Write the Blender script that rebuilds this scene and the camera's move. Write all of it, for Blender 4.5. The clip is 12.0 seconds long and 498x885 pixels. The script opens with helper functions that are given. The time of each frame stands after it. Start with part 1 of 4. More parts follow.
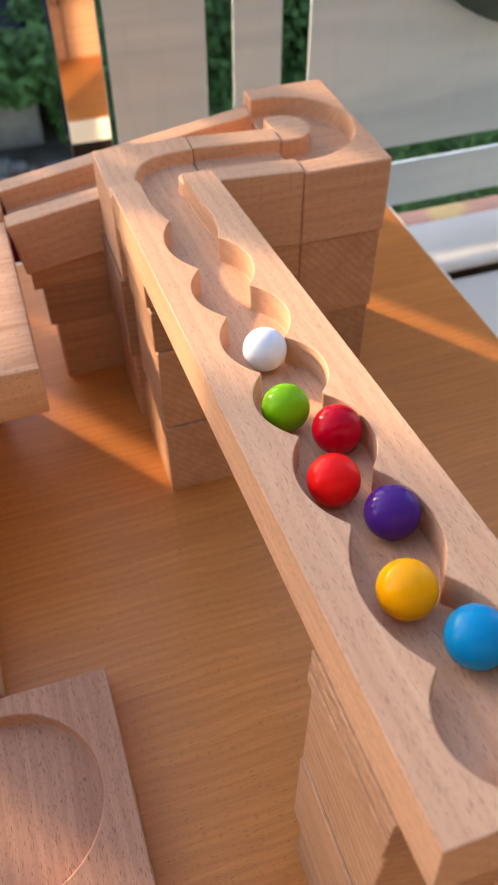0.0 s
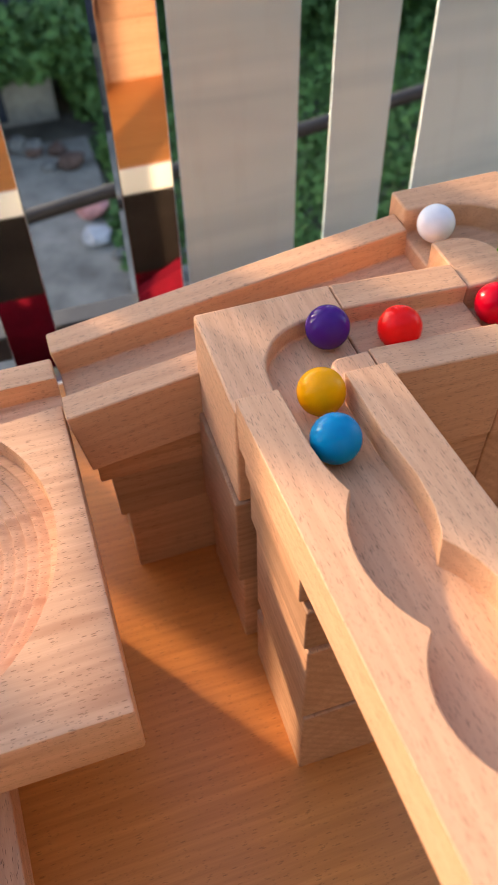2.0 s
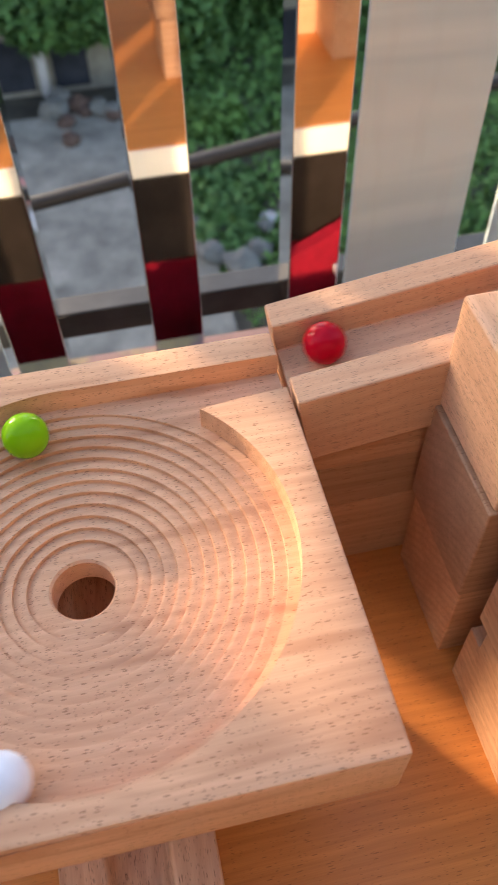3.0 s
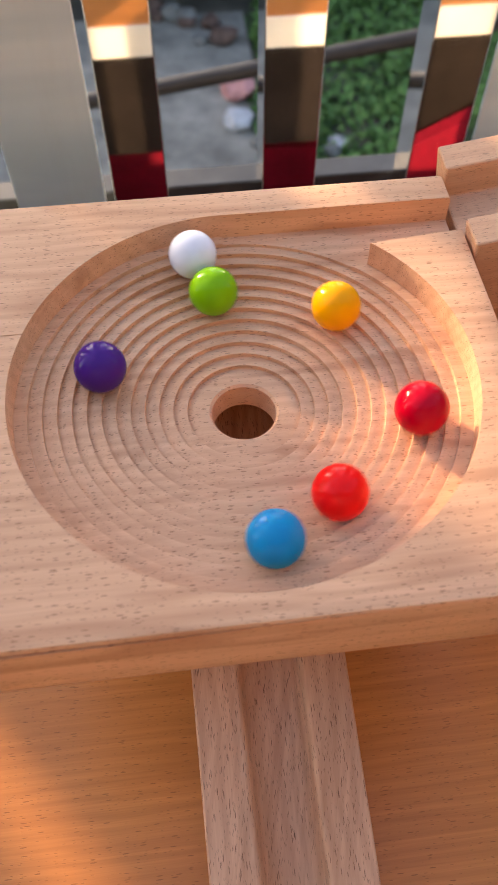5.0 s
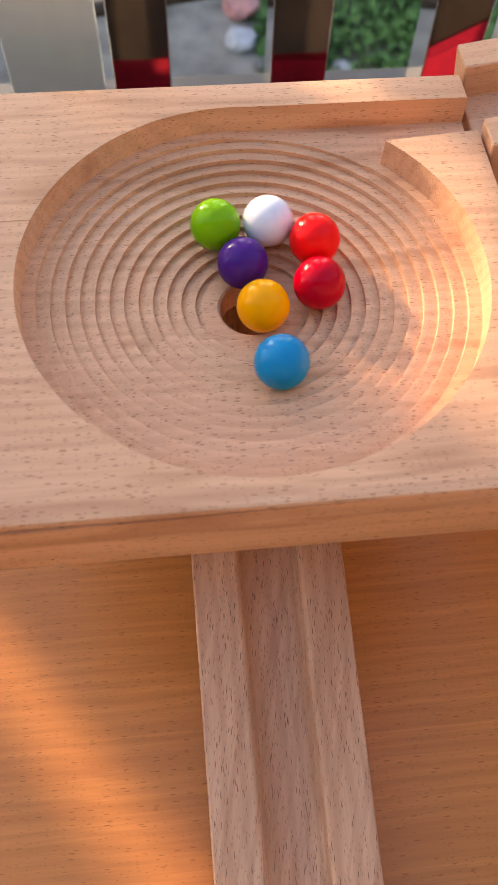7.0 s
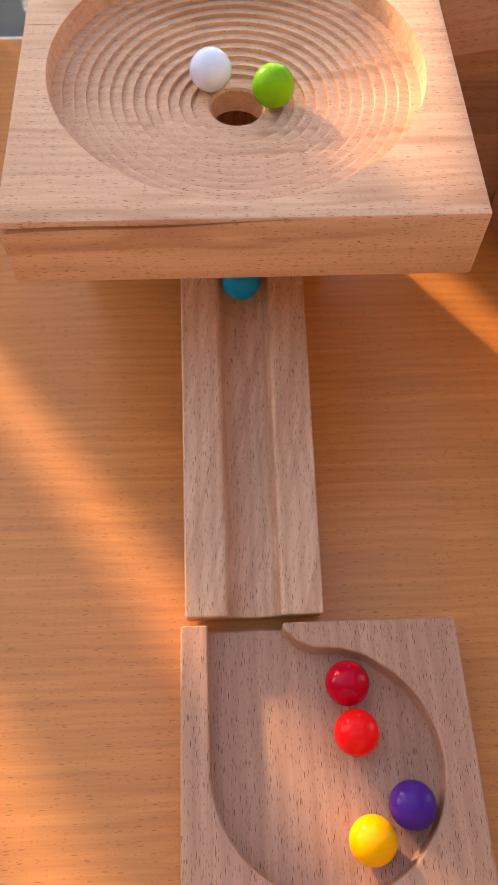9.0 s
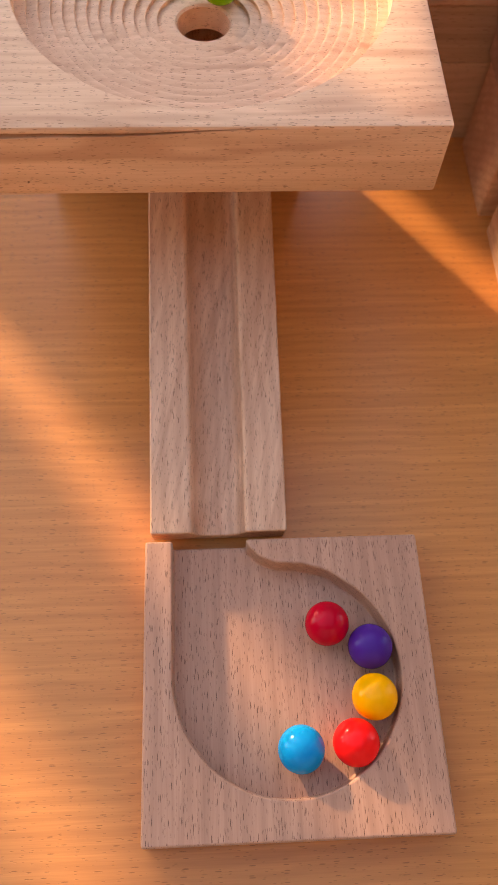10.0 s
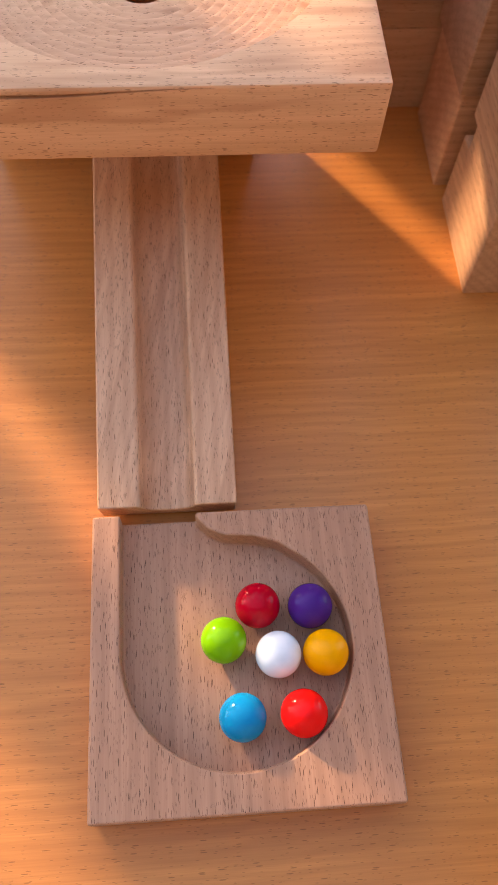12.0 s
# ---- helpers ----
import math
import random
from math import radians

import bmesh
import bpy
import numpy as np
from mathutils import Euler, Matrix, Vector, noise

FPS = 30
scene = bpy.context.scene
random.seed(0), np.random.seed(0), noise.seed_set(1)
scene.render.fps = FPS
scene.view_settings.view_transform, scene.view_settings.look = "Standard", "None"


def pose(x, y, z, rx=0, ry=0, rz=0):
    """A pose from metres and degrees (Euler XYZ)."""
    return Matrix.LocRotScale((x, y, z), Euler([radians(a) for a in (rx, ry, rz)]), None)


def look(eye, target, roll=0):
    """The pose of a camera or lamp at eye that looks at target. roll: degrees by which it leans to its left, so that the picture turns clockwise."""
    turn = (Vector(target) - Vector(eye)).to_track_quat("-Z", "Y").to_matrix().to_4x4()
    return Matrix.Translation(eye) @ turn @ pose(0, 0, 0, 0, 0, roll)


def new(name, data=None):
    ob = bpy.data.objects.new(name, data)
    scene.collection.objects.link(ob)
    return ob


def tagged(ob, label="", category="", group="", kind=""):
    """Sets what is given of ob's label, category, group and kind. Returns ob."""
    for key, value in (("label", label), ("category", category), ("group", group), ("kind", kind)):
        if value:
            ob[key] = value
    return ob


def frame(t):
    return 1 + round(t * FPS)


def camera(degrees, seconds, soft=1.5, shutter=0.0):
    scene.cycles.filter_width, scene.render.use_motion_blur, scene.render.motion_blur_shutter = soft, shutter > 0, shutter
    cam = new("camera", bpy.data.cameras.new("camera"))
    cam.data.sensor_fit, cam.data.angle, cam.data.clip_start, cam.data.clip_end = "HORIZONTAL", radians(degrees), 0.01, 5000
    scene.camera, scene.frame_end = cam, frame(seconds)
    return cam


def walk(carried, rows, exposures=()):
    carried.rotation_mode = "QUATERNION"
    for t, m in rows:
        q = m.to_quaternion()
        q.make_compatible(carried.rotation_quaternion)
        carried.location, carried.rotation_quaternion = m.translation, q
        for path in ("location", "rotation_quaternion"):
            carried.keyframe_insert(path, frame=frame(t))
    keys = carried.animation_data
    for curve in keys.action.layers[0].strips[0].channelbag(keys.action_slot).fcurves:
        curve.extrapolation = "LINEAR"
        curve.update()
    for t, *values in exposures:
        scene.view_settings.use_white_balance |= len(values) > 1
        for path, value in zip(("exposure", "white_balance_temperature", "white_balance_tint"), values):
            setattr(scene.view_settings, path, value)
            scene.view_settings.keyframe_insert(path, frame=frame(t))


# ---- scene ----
cam = camera(34.7, 12.0, soft=1.5, shutter=0.12)
cam.data.dof.use_dof = True
cam.data.dof.focus_distance = 0.26
cam.data.dof.aperture_fstop = 27.0
PATH = [
    (0, (0.001, 0.031, 0.362), (0.433, 1.304, -1.119), 0.1),
    (0.5, (0.008, 0.067, 0.358), (0.417, 1.3, -1.163), -0.4),
    (1, (0.012, 0.12, 0.352), (0.429, 1.345, -1.173), -1.1),
    (1.5, (0.005, 0.183, 0.349), (0.418, 1.406, -1.179), -1.3),
    (2, (0.004, 0.22, 0.34), (0.381, 1.452, -1.189), -1.5),
    (2.5, (-0.029, 0.25, 0.329), (0.283, 1.473, -1.222), -1.7),
    (3, (-0.053, 0.262, 0.319), (0.192, 1.483, -1.246), -1.5),
    (3.2, (-0.066, 0.262, 0.317), (0.123, 1.458, -1.274), -3.1),
    (3.5, (-0.088, 0.265, 0.306), (0.066, 1.443, -1.303), -3.2),
    (3.7, (-0.09, 0.262, 0.304), (0.045, 1.444, -1.304), -3.0),
    (5.3, (-0.102, 0.247, 0.29), (0.034, 1.321, -1.392), 0.6),
    (5.5, (-0.106, 0.251, 0.286), (0.031, 1.307, -1.407), 0.9),
    (6, (-0.105, 0.253, 0.279), (0.037, 1.27, -1.438), 1.9),
    (6.5, (-0.102, 0.255, 0.278), (0.044, 1.229, -1.463), 2.7),
    (7, (-0.102, 0.237, 0.29), (0.039, 1.2, -1.457), 3.1),
    (7.2, (-0.098, 0.229, 0.292), (0.004, 1.198, -1.454), 0.8),
    (8.8, (-0.098, 0.139, 0.301), (-0.002, 1.121, -1.438), 3.1),
    (9, (-0.09, 0.136, 0.301), (-0.023, 1.089, -1.456), 1.9),
    (9.5, (-0.084, 0.126, 0.298), (0.006, 1.034, -1.482), 3.6),
    (10, (-0.082, 0.118, 0.295), (0.013, 1.002, -1.497), 4.1),
    (10.5, (-0.073, 0.113, 0.29), (0.046, 0.991, -1.503), 5.4),
    (11, (-0.07, 0.115, 0.288), (0.054, 0.976, -1.513), 5.4),
    (11.5, (-0.069, 0.115, 0.289), (0.052, 0.974, -1.513), 4.8),
    (12, (-0.068, 0.113, 0.288), (0.06, 0.974, -1.513), 5.1),
]

walk(cam, [(t, look(eye, target, roll)) for t, eye, target, roll in PATH],
     exposures=[(0.0, 2.26, 6450, 15), (2.0, 2.22, 6450, 15), (3.0, 2.42, 6550, 15), (5.5, 2.4, 6850, 18), (6.5, 2.4, 6900, 18), (9.5, 2.56, 6700, 15), (12.0, 2.58, 6700, 15)])

# ---- light: a low warm sun beyond the railing, and the sky ----
SUN_ELEV, SUN_AZ = 15.5, (-0.6, 0.8)
world = bpy.data.worlds.new("sky")
scene.world = world
world.use_nodes = True
wn = world.node_tree.nodes
sky = wn.new("ShaderNodeTexSky")
sky.sky_type, sky.sun_disc = "NISHITA", False
sky.sun_elevation = radians(SUN_ELEV)
sky.sun_rotation = math.atan2(SUN_AZ[0], SUN_AZ[1])
sky.dust_density = 1.5
wn["Background"].inputs[1].default_value = 0.15
world.node_tree.links.new(sky.outputs[0], wn["Background"].inputs[0])
sun = new("sun", bpy.data.lights.new("sun", "SUN"))
sun.data.energy, sun.data.angle, sun.data.color = 1.7, radians(2.2), (1.0, 0.75, 0.47)
cs = math.cos(radians(SUN_ELEV))
sun.matrix_world = look((SUN_AZ[0] * cs, SUN_AZ[1] * cs, math.sin(radians(SUN_ELEV))), (0, 0, 0))


# ---- materials ----
def material(name):
    m = bpy.data.materials.new(name)
    m.use_nodes = True
    return m, m.node_tree.nodes, m.node_tree.links, m.node_tree.nodes["Principled BSDF"]


def mixed(n, l, fac, a, b, blend="MIX"):
    x = n.new("ShaderNodeMix")
    x.data_type, x.blend_type = "RGBA", blend
    for k, v in ((0, fac), (6, a), (7, b)):
        if hasattr(v, "is_linked"):
            l.new(v, x.inputs[k])
        else:
            x.inputs[k].default_value = v if k == 0 else (*v, 1)
    return x.outputs[2]


def ramped(n, l, src, stops):
    r = n.new("ShaderNodeValToRGB")
    while len(r.color_ramp.elements) < len(stops):
        r.color_ramp.elements.new(0.5)
    for e, (p, c) in zip(r.color_ramp.elements, stops):
        e.position, e.color = p, (c, c, c, 1)
    l.new(src, r.inputs[0])
    return r.outputs[0]


def stretched(n, l, coord, scale, detail, size=1.0, rough=0.55, distort=0.0):
    mp = n.new("ShaderNodeMapping")
    mp.inputs["Scale"].default_value = scale
    l.new(coord, mp.inputs[0])
    t = n.new("ShaderNodeTexNoise")
    t.inputs["Scale"].default_value, t.inputs["Detail"].default_value = size, detail
    t.inputs["Roughness"].default_value, t.inputs["Distortion"].default_value = rough, distort
    l.new(mp.outputs[0], t.inputs["Vector"])
    return t.outputs[0]


def cells(n, l, coord, scale):
    """Distance to scattered seeds in stretched space: one short dash a seed."""
    mp = n.new("ShaderNodeMapping")
    mp.inputs["Scale"].default_value = scale
    l.new(coord, mp.inputs[0])
    v = n.new("ShaderNodeTexVoronoi")
    v.inputs["Scale"].default_value = 1.0
    l.new(mp.outputs[0], v.inputs["Vector"])
    lot = n.new("ShaderNodeSeparateColor")
    l.new(v.outputs["Color"], lot.inputs[0])
    return v.outputs["Distance"], lot.outputs[0]


def wood(name, base, dark, axis, fleck=0.8, rough=0.5, band=90, wander=1.0, dash=125, streak=0.4, lo=0.86, spec=0.16, slim=10, keep=0.5, lean=0.0, stain=0.0, tone_down=0.55, wide=0.15):
    """Beech: pale ground, soft year bands and short dark flecks along one axis of the thing."""
    m, n, l, p = material(name)
    tc, info = n.new("ShaderNodeTexCoord"), n.new("ShaderNodeObjectInfo")
    off = n.new("ShaderNodeVectorMath")
    off.operation = "MULTIPLY_ADD"
    comb = n.new("ShaderNodeCombineXYZ")
    for k in range(3):
        l.new(info.outputs["Random"], comb.inputs[k])
    l.new(comb.outputs[0], off.inputs[0])
    off.inputs[1].default_value = (0.50, 0.37, 0.43)
    l.new(tc.outputs["Object"], off.inputs[2])
    c = off.outputs[0]

    def along(a, b):
        s = [b, b, b]
        s[axis] = a
        return s
    tilted = n.new("ShaderNodeVectorRotate")
    tilted.rotation_type = "Z_AXIS"
    tilted.inputs["Angle"].default_value = radians(lean)
    l.new(c, tilted.inputs[0])
    bands = stretched(n, l, tilted.outputs[0], along(5 * wander, band), 3, distort=0.8)
    veins = stretched(n, l, tilted.outputs[0], along(9 * wander, band * 7), 2, distort=0.3)
    rings = n.new("ShaderNodeTexWave")
    rings.wave_type, rings.rings_direction = "RINGS", "XYZ"[axis]
    for key, v in (("Scale", 80.0), ("Distortion", 8.0), ("Detail", 2.0), ("Detail Scale", 0.22)):
        rings.inputs[key].default_value = v
    l.new(c, rings.inputs[0])
    rings = rings.outputs["Fac"]
    fine = stretched(n, l, c, along(60, 2600), 2)
    def flecks(scale, wide, strength, share):
        far, lot = cells(n, l, c, scale)
        few = n.new("ShaderNodeMath")
        few.operation = "MULTIPLY"
        l.new(ramped(n, l, far, [(wide, strength), (wide + 0.07, 0)]), few.inputs[0])
        l.new(ramped(n, l, lot, [(share, 1), (share + 0.02, 0)]), few.inputs[1])
        return few.outputs[0]
    specks = flecks(along(dash, dash * slim), wide, fleck, keep)
    thin = flecks(along(dash * 1.9, dash * slim * 1.6), wide, fleck * 0.8, keep + 0.1)
    blotch = stretched(n, l, c, (16, 16, 16), 3)
    col = mixed(n, l, ramped(n, l, bands, [(0.34, 0), (0.66, 1)]), base, [b * (1 - streak) + d * streak for b, d in zip(base, dark)])
    col = mixed(n, l, ramped(n, l, rings, [(0.3, 0), (1.0, streak * 0.6)]), col, dark)
    col = mixed(n, l, ramped(n, l, fine, [(0.42, 0), (0.75, 0.22)]), col, dark)
    col = mixed(n, l, ramped(n, l, veins, [(0.44, 0), (0.70, streak * 0.75)]), col, dark)
    tone = n.new("ShaderNodeMapRange")
    tone.inputs[3].default_value, tone.inputs[4].default_value = lo, 1.1
    l.new(info.outputs["Random"], tone.inputs[0])
    tint = n.new("ShaderNodeCombineXYZ")
    for k in range(3):
        l.new(tone.outputs[0], tint.inputs[k])
    col = mixed(n, l, 1.0, col, tint.outputs[0], "MULTIPLY")
    col = mixed(n, l, ramped(n, l, blotch, [(0.35, 0.0), (0.75, 0.35)]), col, [b * 0.78 for b in base])
    many = n.new("ShaderNodeMath")
    many.operation = "MAXIMUM"
    l.new(specks, many.inputs[0])
    l.new(thin, many.inputs[1])
    mark = many.outputs[0]
    if stain:
        long_stain = stretched(n, l, c, along(7, 55), 2, distort=1.2)
        col = mixed(n, l, ramped(n, l, long_stain, [(0.56, 0), (0.68, stain)]), col, [d * 0.9 for d in dark])
    col = mixed(n, l, mark, col, [d * tone_down for d in dark])
    l.new(col, p.inputs["Base Color"])
    p.inputs["Roughness"].default_value = rough
    p.inputs["Specular IOR Level"].default_value = spec
    bump = n.new("ShaderNodeBump")
    bump.inputs["Strength"].default_value, bump.inputs["Distance"].default_value = 0.35, 0.0004
    bump.invert = True
    l.new(mark, bump.inputs["Height"])
    l.new(bump.outputs[0], p.inputs["Normal"])
    return m


def woods(tone, base, dark, **more):
    return [wood("beech_%s_%s" % (tone, "xyz"[k]), base, dark, k, **more) for k in range(3)]


WOOD = woods("honey", (0.72, 0.42, 0.25), (0.43, 0.205, 0.105), fleck=0.8, streak=0.28, dash=190, slim=13, keep=0.5, wide=0.18, tone_down=0.48)
PALE = woods("pale", (0.91, 0.535, 0.315), (0.50, 0.225, 0.110), fleck=0.8, band=70, streak=0.30, dash=240, slim=5, keep=0.5, stain=0.55, tone_down=0.7, wide=0.18)
BLOCK = woods("block", (0.66, 0.375, 0.218), (0.32, 0.145, 0.065), fleck=0.7, streak=0.42, lo=0.66, slim=9, keep=0.4, wide=0.17)
ROSY = woods("rosy", (0.55, 0.285, 0.172), (0.27, 0.115, 0.062), fleck=0.95, dash=180, slim=11, streak=0.34, keep=0.48, wide=0.19, tone_down=0.42)
RAIL_WOOD = wood("beech_lower_rail", (0.69, 0.40, 0.245), (0.36, 0.16, 0.078), 1, fleck=0.95, dash=190, slim=11, keep=0.42, lean=14, streak=0.45, wide=0.19, tone_down=0.42)
TABLE_WOOD = wood("orange_table_veneer", (0.61, 0.230, 0.054), (0.33, 0.10, 0.02), 0, fleck=0.6, rough=0.34, band=110, wander=1.6, dash=180, slim=7, keep=0.35, streak=0.34, spec=0.35, wide=0.17)


def plain(name, col, rough=0.5, metal=0.0, var=0.12, size=30.0, spec=0.5, bump=0.0):
    m, n, l, p = material(name)
    tc = n.new("ShaderNodeTexCoord")
    a = stretched(n, l, tc.outputs["Object"], (size, size, size), 4)
    b = stretched(n, l, tc.outputs["Object"], (size * 9, size * 9, size * 9), 2)
    c = mixed(n, l, ramped(n, l, a, [(0.3, 0), (0.7, 1)]), [v * (1 - var) for v in col], [min(1, v * (1 + var)) for v in col])
    c = mixed(n, l, ramped(n, l, b, [(0.4, 0), (0.8, var)]), c, [v * 0.6 for v in col])
    l.new(c, p.inputs["Base Color"])
    p.inputs["Roughness"].default_value, p.inputs["Metallic"].default_value = rough, metal
    p.inputs["Specular IOR Level"].default_value = spec
    if bump:
        k = n.new("ShaderNodeBump")
        k.inputs["Strength"].default_value, k.inputs["Distance"].default_value = 0.5, bump
        l.new(a, k.inputs["Height"])
        l.new(k.outputs[0], p.inputs["Normal"])
    return m


STEEL = plain("polished_steel", (0.82, 0.8, 0.77), 0.045, 1.0, 0.02)
STEEL_SIDE = plain("brushed_steel_edge", (0.55, 0.53, 0.5), 0.3, 1.0, 0.08)
BENCH_PAINT = plain("white_bench_paint", (0.78, 0.75, 0.68), 0.5, 0, 0.06, 6)
EDGE_BAND = plain("cream_edge_band", (0.82, 0.76, 0.64), 0.4, 0, 0.04)
DARK_RAIL = plain("dark_iron", (0.05, 0.048, 0.045), 0.5, 0.6, 0.25)
GREEN_IRON = plain("dark_green_iron", (0.05, 0.075, 0.045), 0.5, 0, 0.2)
UNDER = plain("dark_table_frame", (0.021, 0.015, 0.012), 0.8, 0, 0.3, spec=0.1)
RED_CLOTH = plain("red_cloth", (0.24, 0.004, 0.016), 0.85, 0, 0.35, 25, 0.2, 0.004)
FLOOR_TILE = plain("pale_floor_tile", (0.5, 0.46, 0.41), 0.45, 0, 0.12, 4)
# for the unseen house walls: darkened to cut light bounced from the south
UNSEEN_WALL = plain("dark_unseen_wall", (0.14, 0.134, 0.126), 0.8, 0, 0.1, 3)
CONCRETE = plain("yard_concrete", (0.18, 0.16, 0.13), 0.9, 0, 0.4, 4, 0.2, 0.01)
SOIL = plain("dark_soil", (0.07, 0.06, 0.045), 0.95, 0, 0.4, 3, 0.1, 0.02)
LEAF = plain("garden_leaf", (0.06, 0.125, 0.03), 0.7, 0, 0.4, 5, 0.3)
LEAF_LIGHT = plain("light_garden_leaf", (0.075, 0.15, 0.03), 0.7, 0, 0.3, 5, 0.3)
STONE = plain("garden_stone", (0.12, 0.112, 0.10), 0.9, 0, 0.3, 9, 0.2, 0.01)
SACK = plain("white_sack", (0.32, 0.30, 0.295), 0.7, 0, 0.2, 8)
SACK_RED = plain("faded_red_sack", (0.36, 0.15, 0.13), 0.7, 0, 0.3, 8)
PIPE = plain("weathered_pipe", (0.015, 0.014, 0.013), 0.7, 0.0, 0.3, 10)
TARP = plain("dark_blue_tarp_and_shade", (0.025, 0.026, 0.032), 0.95, 0, 0.4, 4, 0.05)


def board_paint():
    """Satin white paint streaked by dust and rain; blue-grey shading bands painted across."""
    m, n, l, p = material("white_board_paint")
    tc = n.new("ShaderNodeTexCoord")
    # soft horizontal bands: shading and haze on the boards, put into the colour
    a = stretched(n, l, tc.outputs["Object"], (2.0, 2.0, 16.0), 3, distort=0.6)
    b = stretched(n, l, tc.outputs["Object"], (90, 90, 14), 3)
    c = mixed(n, l, ramped(n, l, a, [(0.38, 0), (0.62, 1)]), (0.52, 0.62, 0.62), (0.70, 0.78, 0.75))
    l.new(mixed(n, l, ramped(n, l, b, [(0.5, 0), (0.8, 0.15)]), c, (0.42, 0.44, 0.40)), p.inputs["Base Color"])
    p.inputs["Roughness"].default_value = 0.32
    return m


WHITE_PAINT = board_paint()


def parapet_render():
    """Dusty pink render with worn pale yellow patches."""
    m, n, l, p = material("pink_parapet_render")
    tc = n.new("ShaderNodeTexCoord")
    a = stretched(n, l, tc.outputs["Object"], (14, 14, 14), 3, rough=0.4)
    b = stretched(n, l, tc.outputs["Object"], (120, 120, 120), 3)
    c = mixed(n, l, ramped(n, l, a, [(0.50, 0), (0.56, 1)]), (0.27, 0.175, 0.18), (0.33, 0.285, 0.17))
    l.new(mixed(n, l, ramped(n, l, b, [(0.45, 0), (0.75, 0.4)]), c, (0.16, 0.13, 0.12)), p.inputs["Base Color"])
    p.inputs["Roughness"].default_value = 0.85
    return m


PARAPET = parapet_render()


# ---- building helpers ----
def thing(name, label, category, group="", at=(0, 0, 0)):
    ob = new(name)
    ob.empty_display_size = 0.01
    ob.location = at
    return tagged(ob, label, category, group)


def mesh_of(bm, name):
    me = bpy.data.meshes.new(name)
    bmesh.ops.recalc_face_normals(bm, faces=bm.faces)
    bm.to_mesh(me)
    bm.free()
    return me


def part(name, bm, mat, parent=None, label=""):
    ob = new(name, bm if isinstance(bm, bpy.types.Mesh) else mesh_of(bm, name))
    ob.data.materials.clear()
    ob.data.materials.append(mat)
    ob.parent = parent
    return tagged(ob, label) if label else ob


def box(x0, x1, y0, y1, z0, z1, bm=None):
    bm = bm or bmesh.new()
    v = [bm.verts.new((x, y, z)) for z in (z0, z1) for x, y in ((x0, y0), (x1, y0), (x1, y1), (x0, y1))]
    for f in ((3, 2, 1, 0), (4, 5, 6, 7), (0, 1, 5, 4), (1, 2, 6, 5), (2, 3, 7, 6), (3, 0, 4, 7)):
        bm.faces.new([v[i] for i in f])
    return bm


def prism(poly, z0, z1, bm=None):
    bm = bm or bmesh.new()
    lo = [bm.verts.new((x, y, z0)) for x, y in poly]
    hi = [bm.verts.new((x, y, z1)) for x, y in poly]
    bm.faces.new(lo[::-1])
    bm.faces.new(hi)
    for i in range(len(poly)):
        j = (i + 1) % len(poly)
        bm.faces.new((lo[i], lo[j], hi[j], hi[i]))
    return bm


def lathe(profile, steps, cx, cy):
    """A closed solid round the upright axis through (cx, cy); profile of (radius, z), first and last on the axis."""
    bm, rings = bmesh.new(), []
    for r, z in profile:
        if r < 1e-6:
            rings.append([bm.verts.new((cx, cy, z))])
        else:
            rings.append([bm.verts.new((cx + r * math.cos(a), cy + r * math.sin(a), z)) for a in (2 * math.pi * k / steps for k in range(steps))])
    for a, b in zip(rings, rings[1:]):
        for k in range(steps):
            j = (k + 1) % steps
            if len(a) == 1:
                bm.faces.new((a[0], b[k], b[j]))
            elif len(b) == 1:
                bm.faces.new((a[j], a[k], b[0]))
            else:
                bm.faces.new((a[k], b[k], b[j], a[j]))
    return bm


def carved(name, base, cutters, bevel=0.0007, segments=2):
    """base less all the cutters, with its edges broken a little: one plain mesh."""
    ob = new(name, mesh_of(base, name))
    ob.data.shade_smooth()
    spare = []
    for c in cutters:
        k = new("cutter", mesh_of(c, "cutter"))
        k.data.shade_smooth()
        spare.append(k)
        md = ob.modifiers.new("cut", "BOOLEAN")
        md.operation, md.object, md.solver = "DIFFERENCE", k, "EXACT"
    if bevel:
        md = ob.modifiers.new("edge", "BEVEL")
        md.width, md.segments, md.limit_method, md.angle_limit = bevel, segments, "ANGLE", radians(38)
        md = ob.modifiers.new("normals", "WEIGHTED_NORMAL")
        md.mode, md.weight = "FACE_AREA", 100
    dg = bpy.context.evaluated_depsgraph_get()
    dg.update()
    me = bpy.data.meshes.new_from_object(ob.evaluated_get(dg))
    for o in [ob, *spare]:
        bpy.data.objects.remove(o)
    if not bevel:
        me.set_sharp_from_angle(angle=radians(28))
    me.name = name
    return me


def wooden_block(label, x0, x1, y0, y1, z0, z1, axis, turn=0.0, name="wooden_block", group="support blocks", tilt=0.0, cutters=(), lean=0.0):
    cx, cy = (x0 + x1) / 2, (y0 + y1) / 2
    me = carved(name, box(x0 - cx, x1 - cx, y0 - cy, y1 - cy, 0, z1 - z0), cutters, 0.0009)
    ob = part(name, me, BLOCK[axis])
    ob.matrix_world = pose(cx, cy, z0, tilt, lean, turn)
    return tagged(ob, label, "block", group)


def arc(cx, cy, r, a0, a1, n):
    return [(cx + r * math.cos(radians(a0 + (a1 - a0) * k / n)), cy + r * math.sin(radians(a0 + (a1 - a0) * k / n))) for k in range(n + 1)]


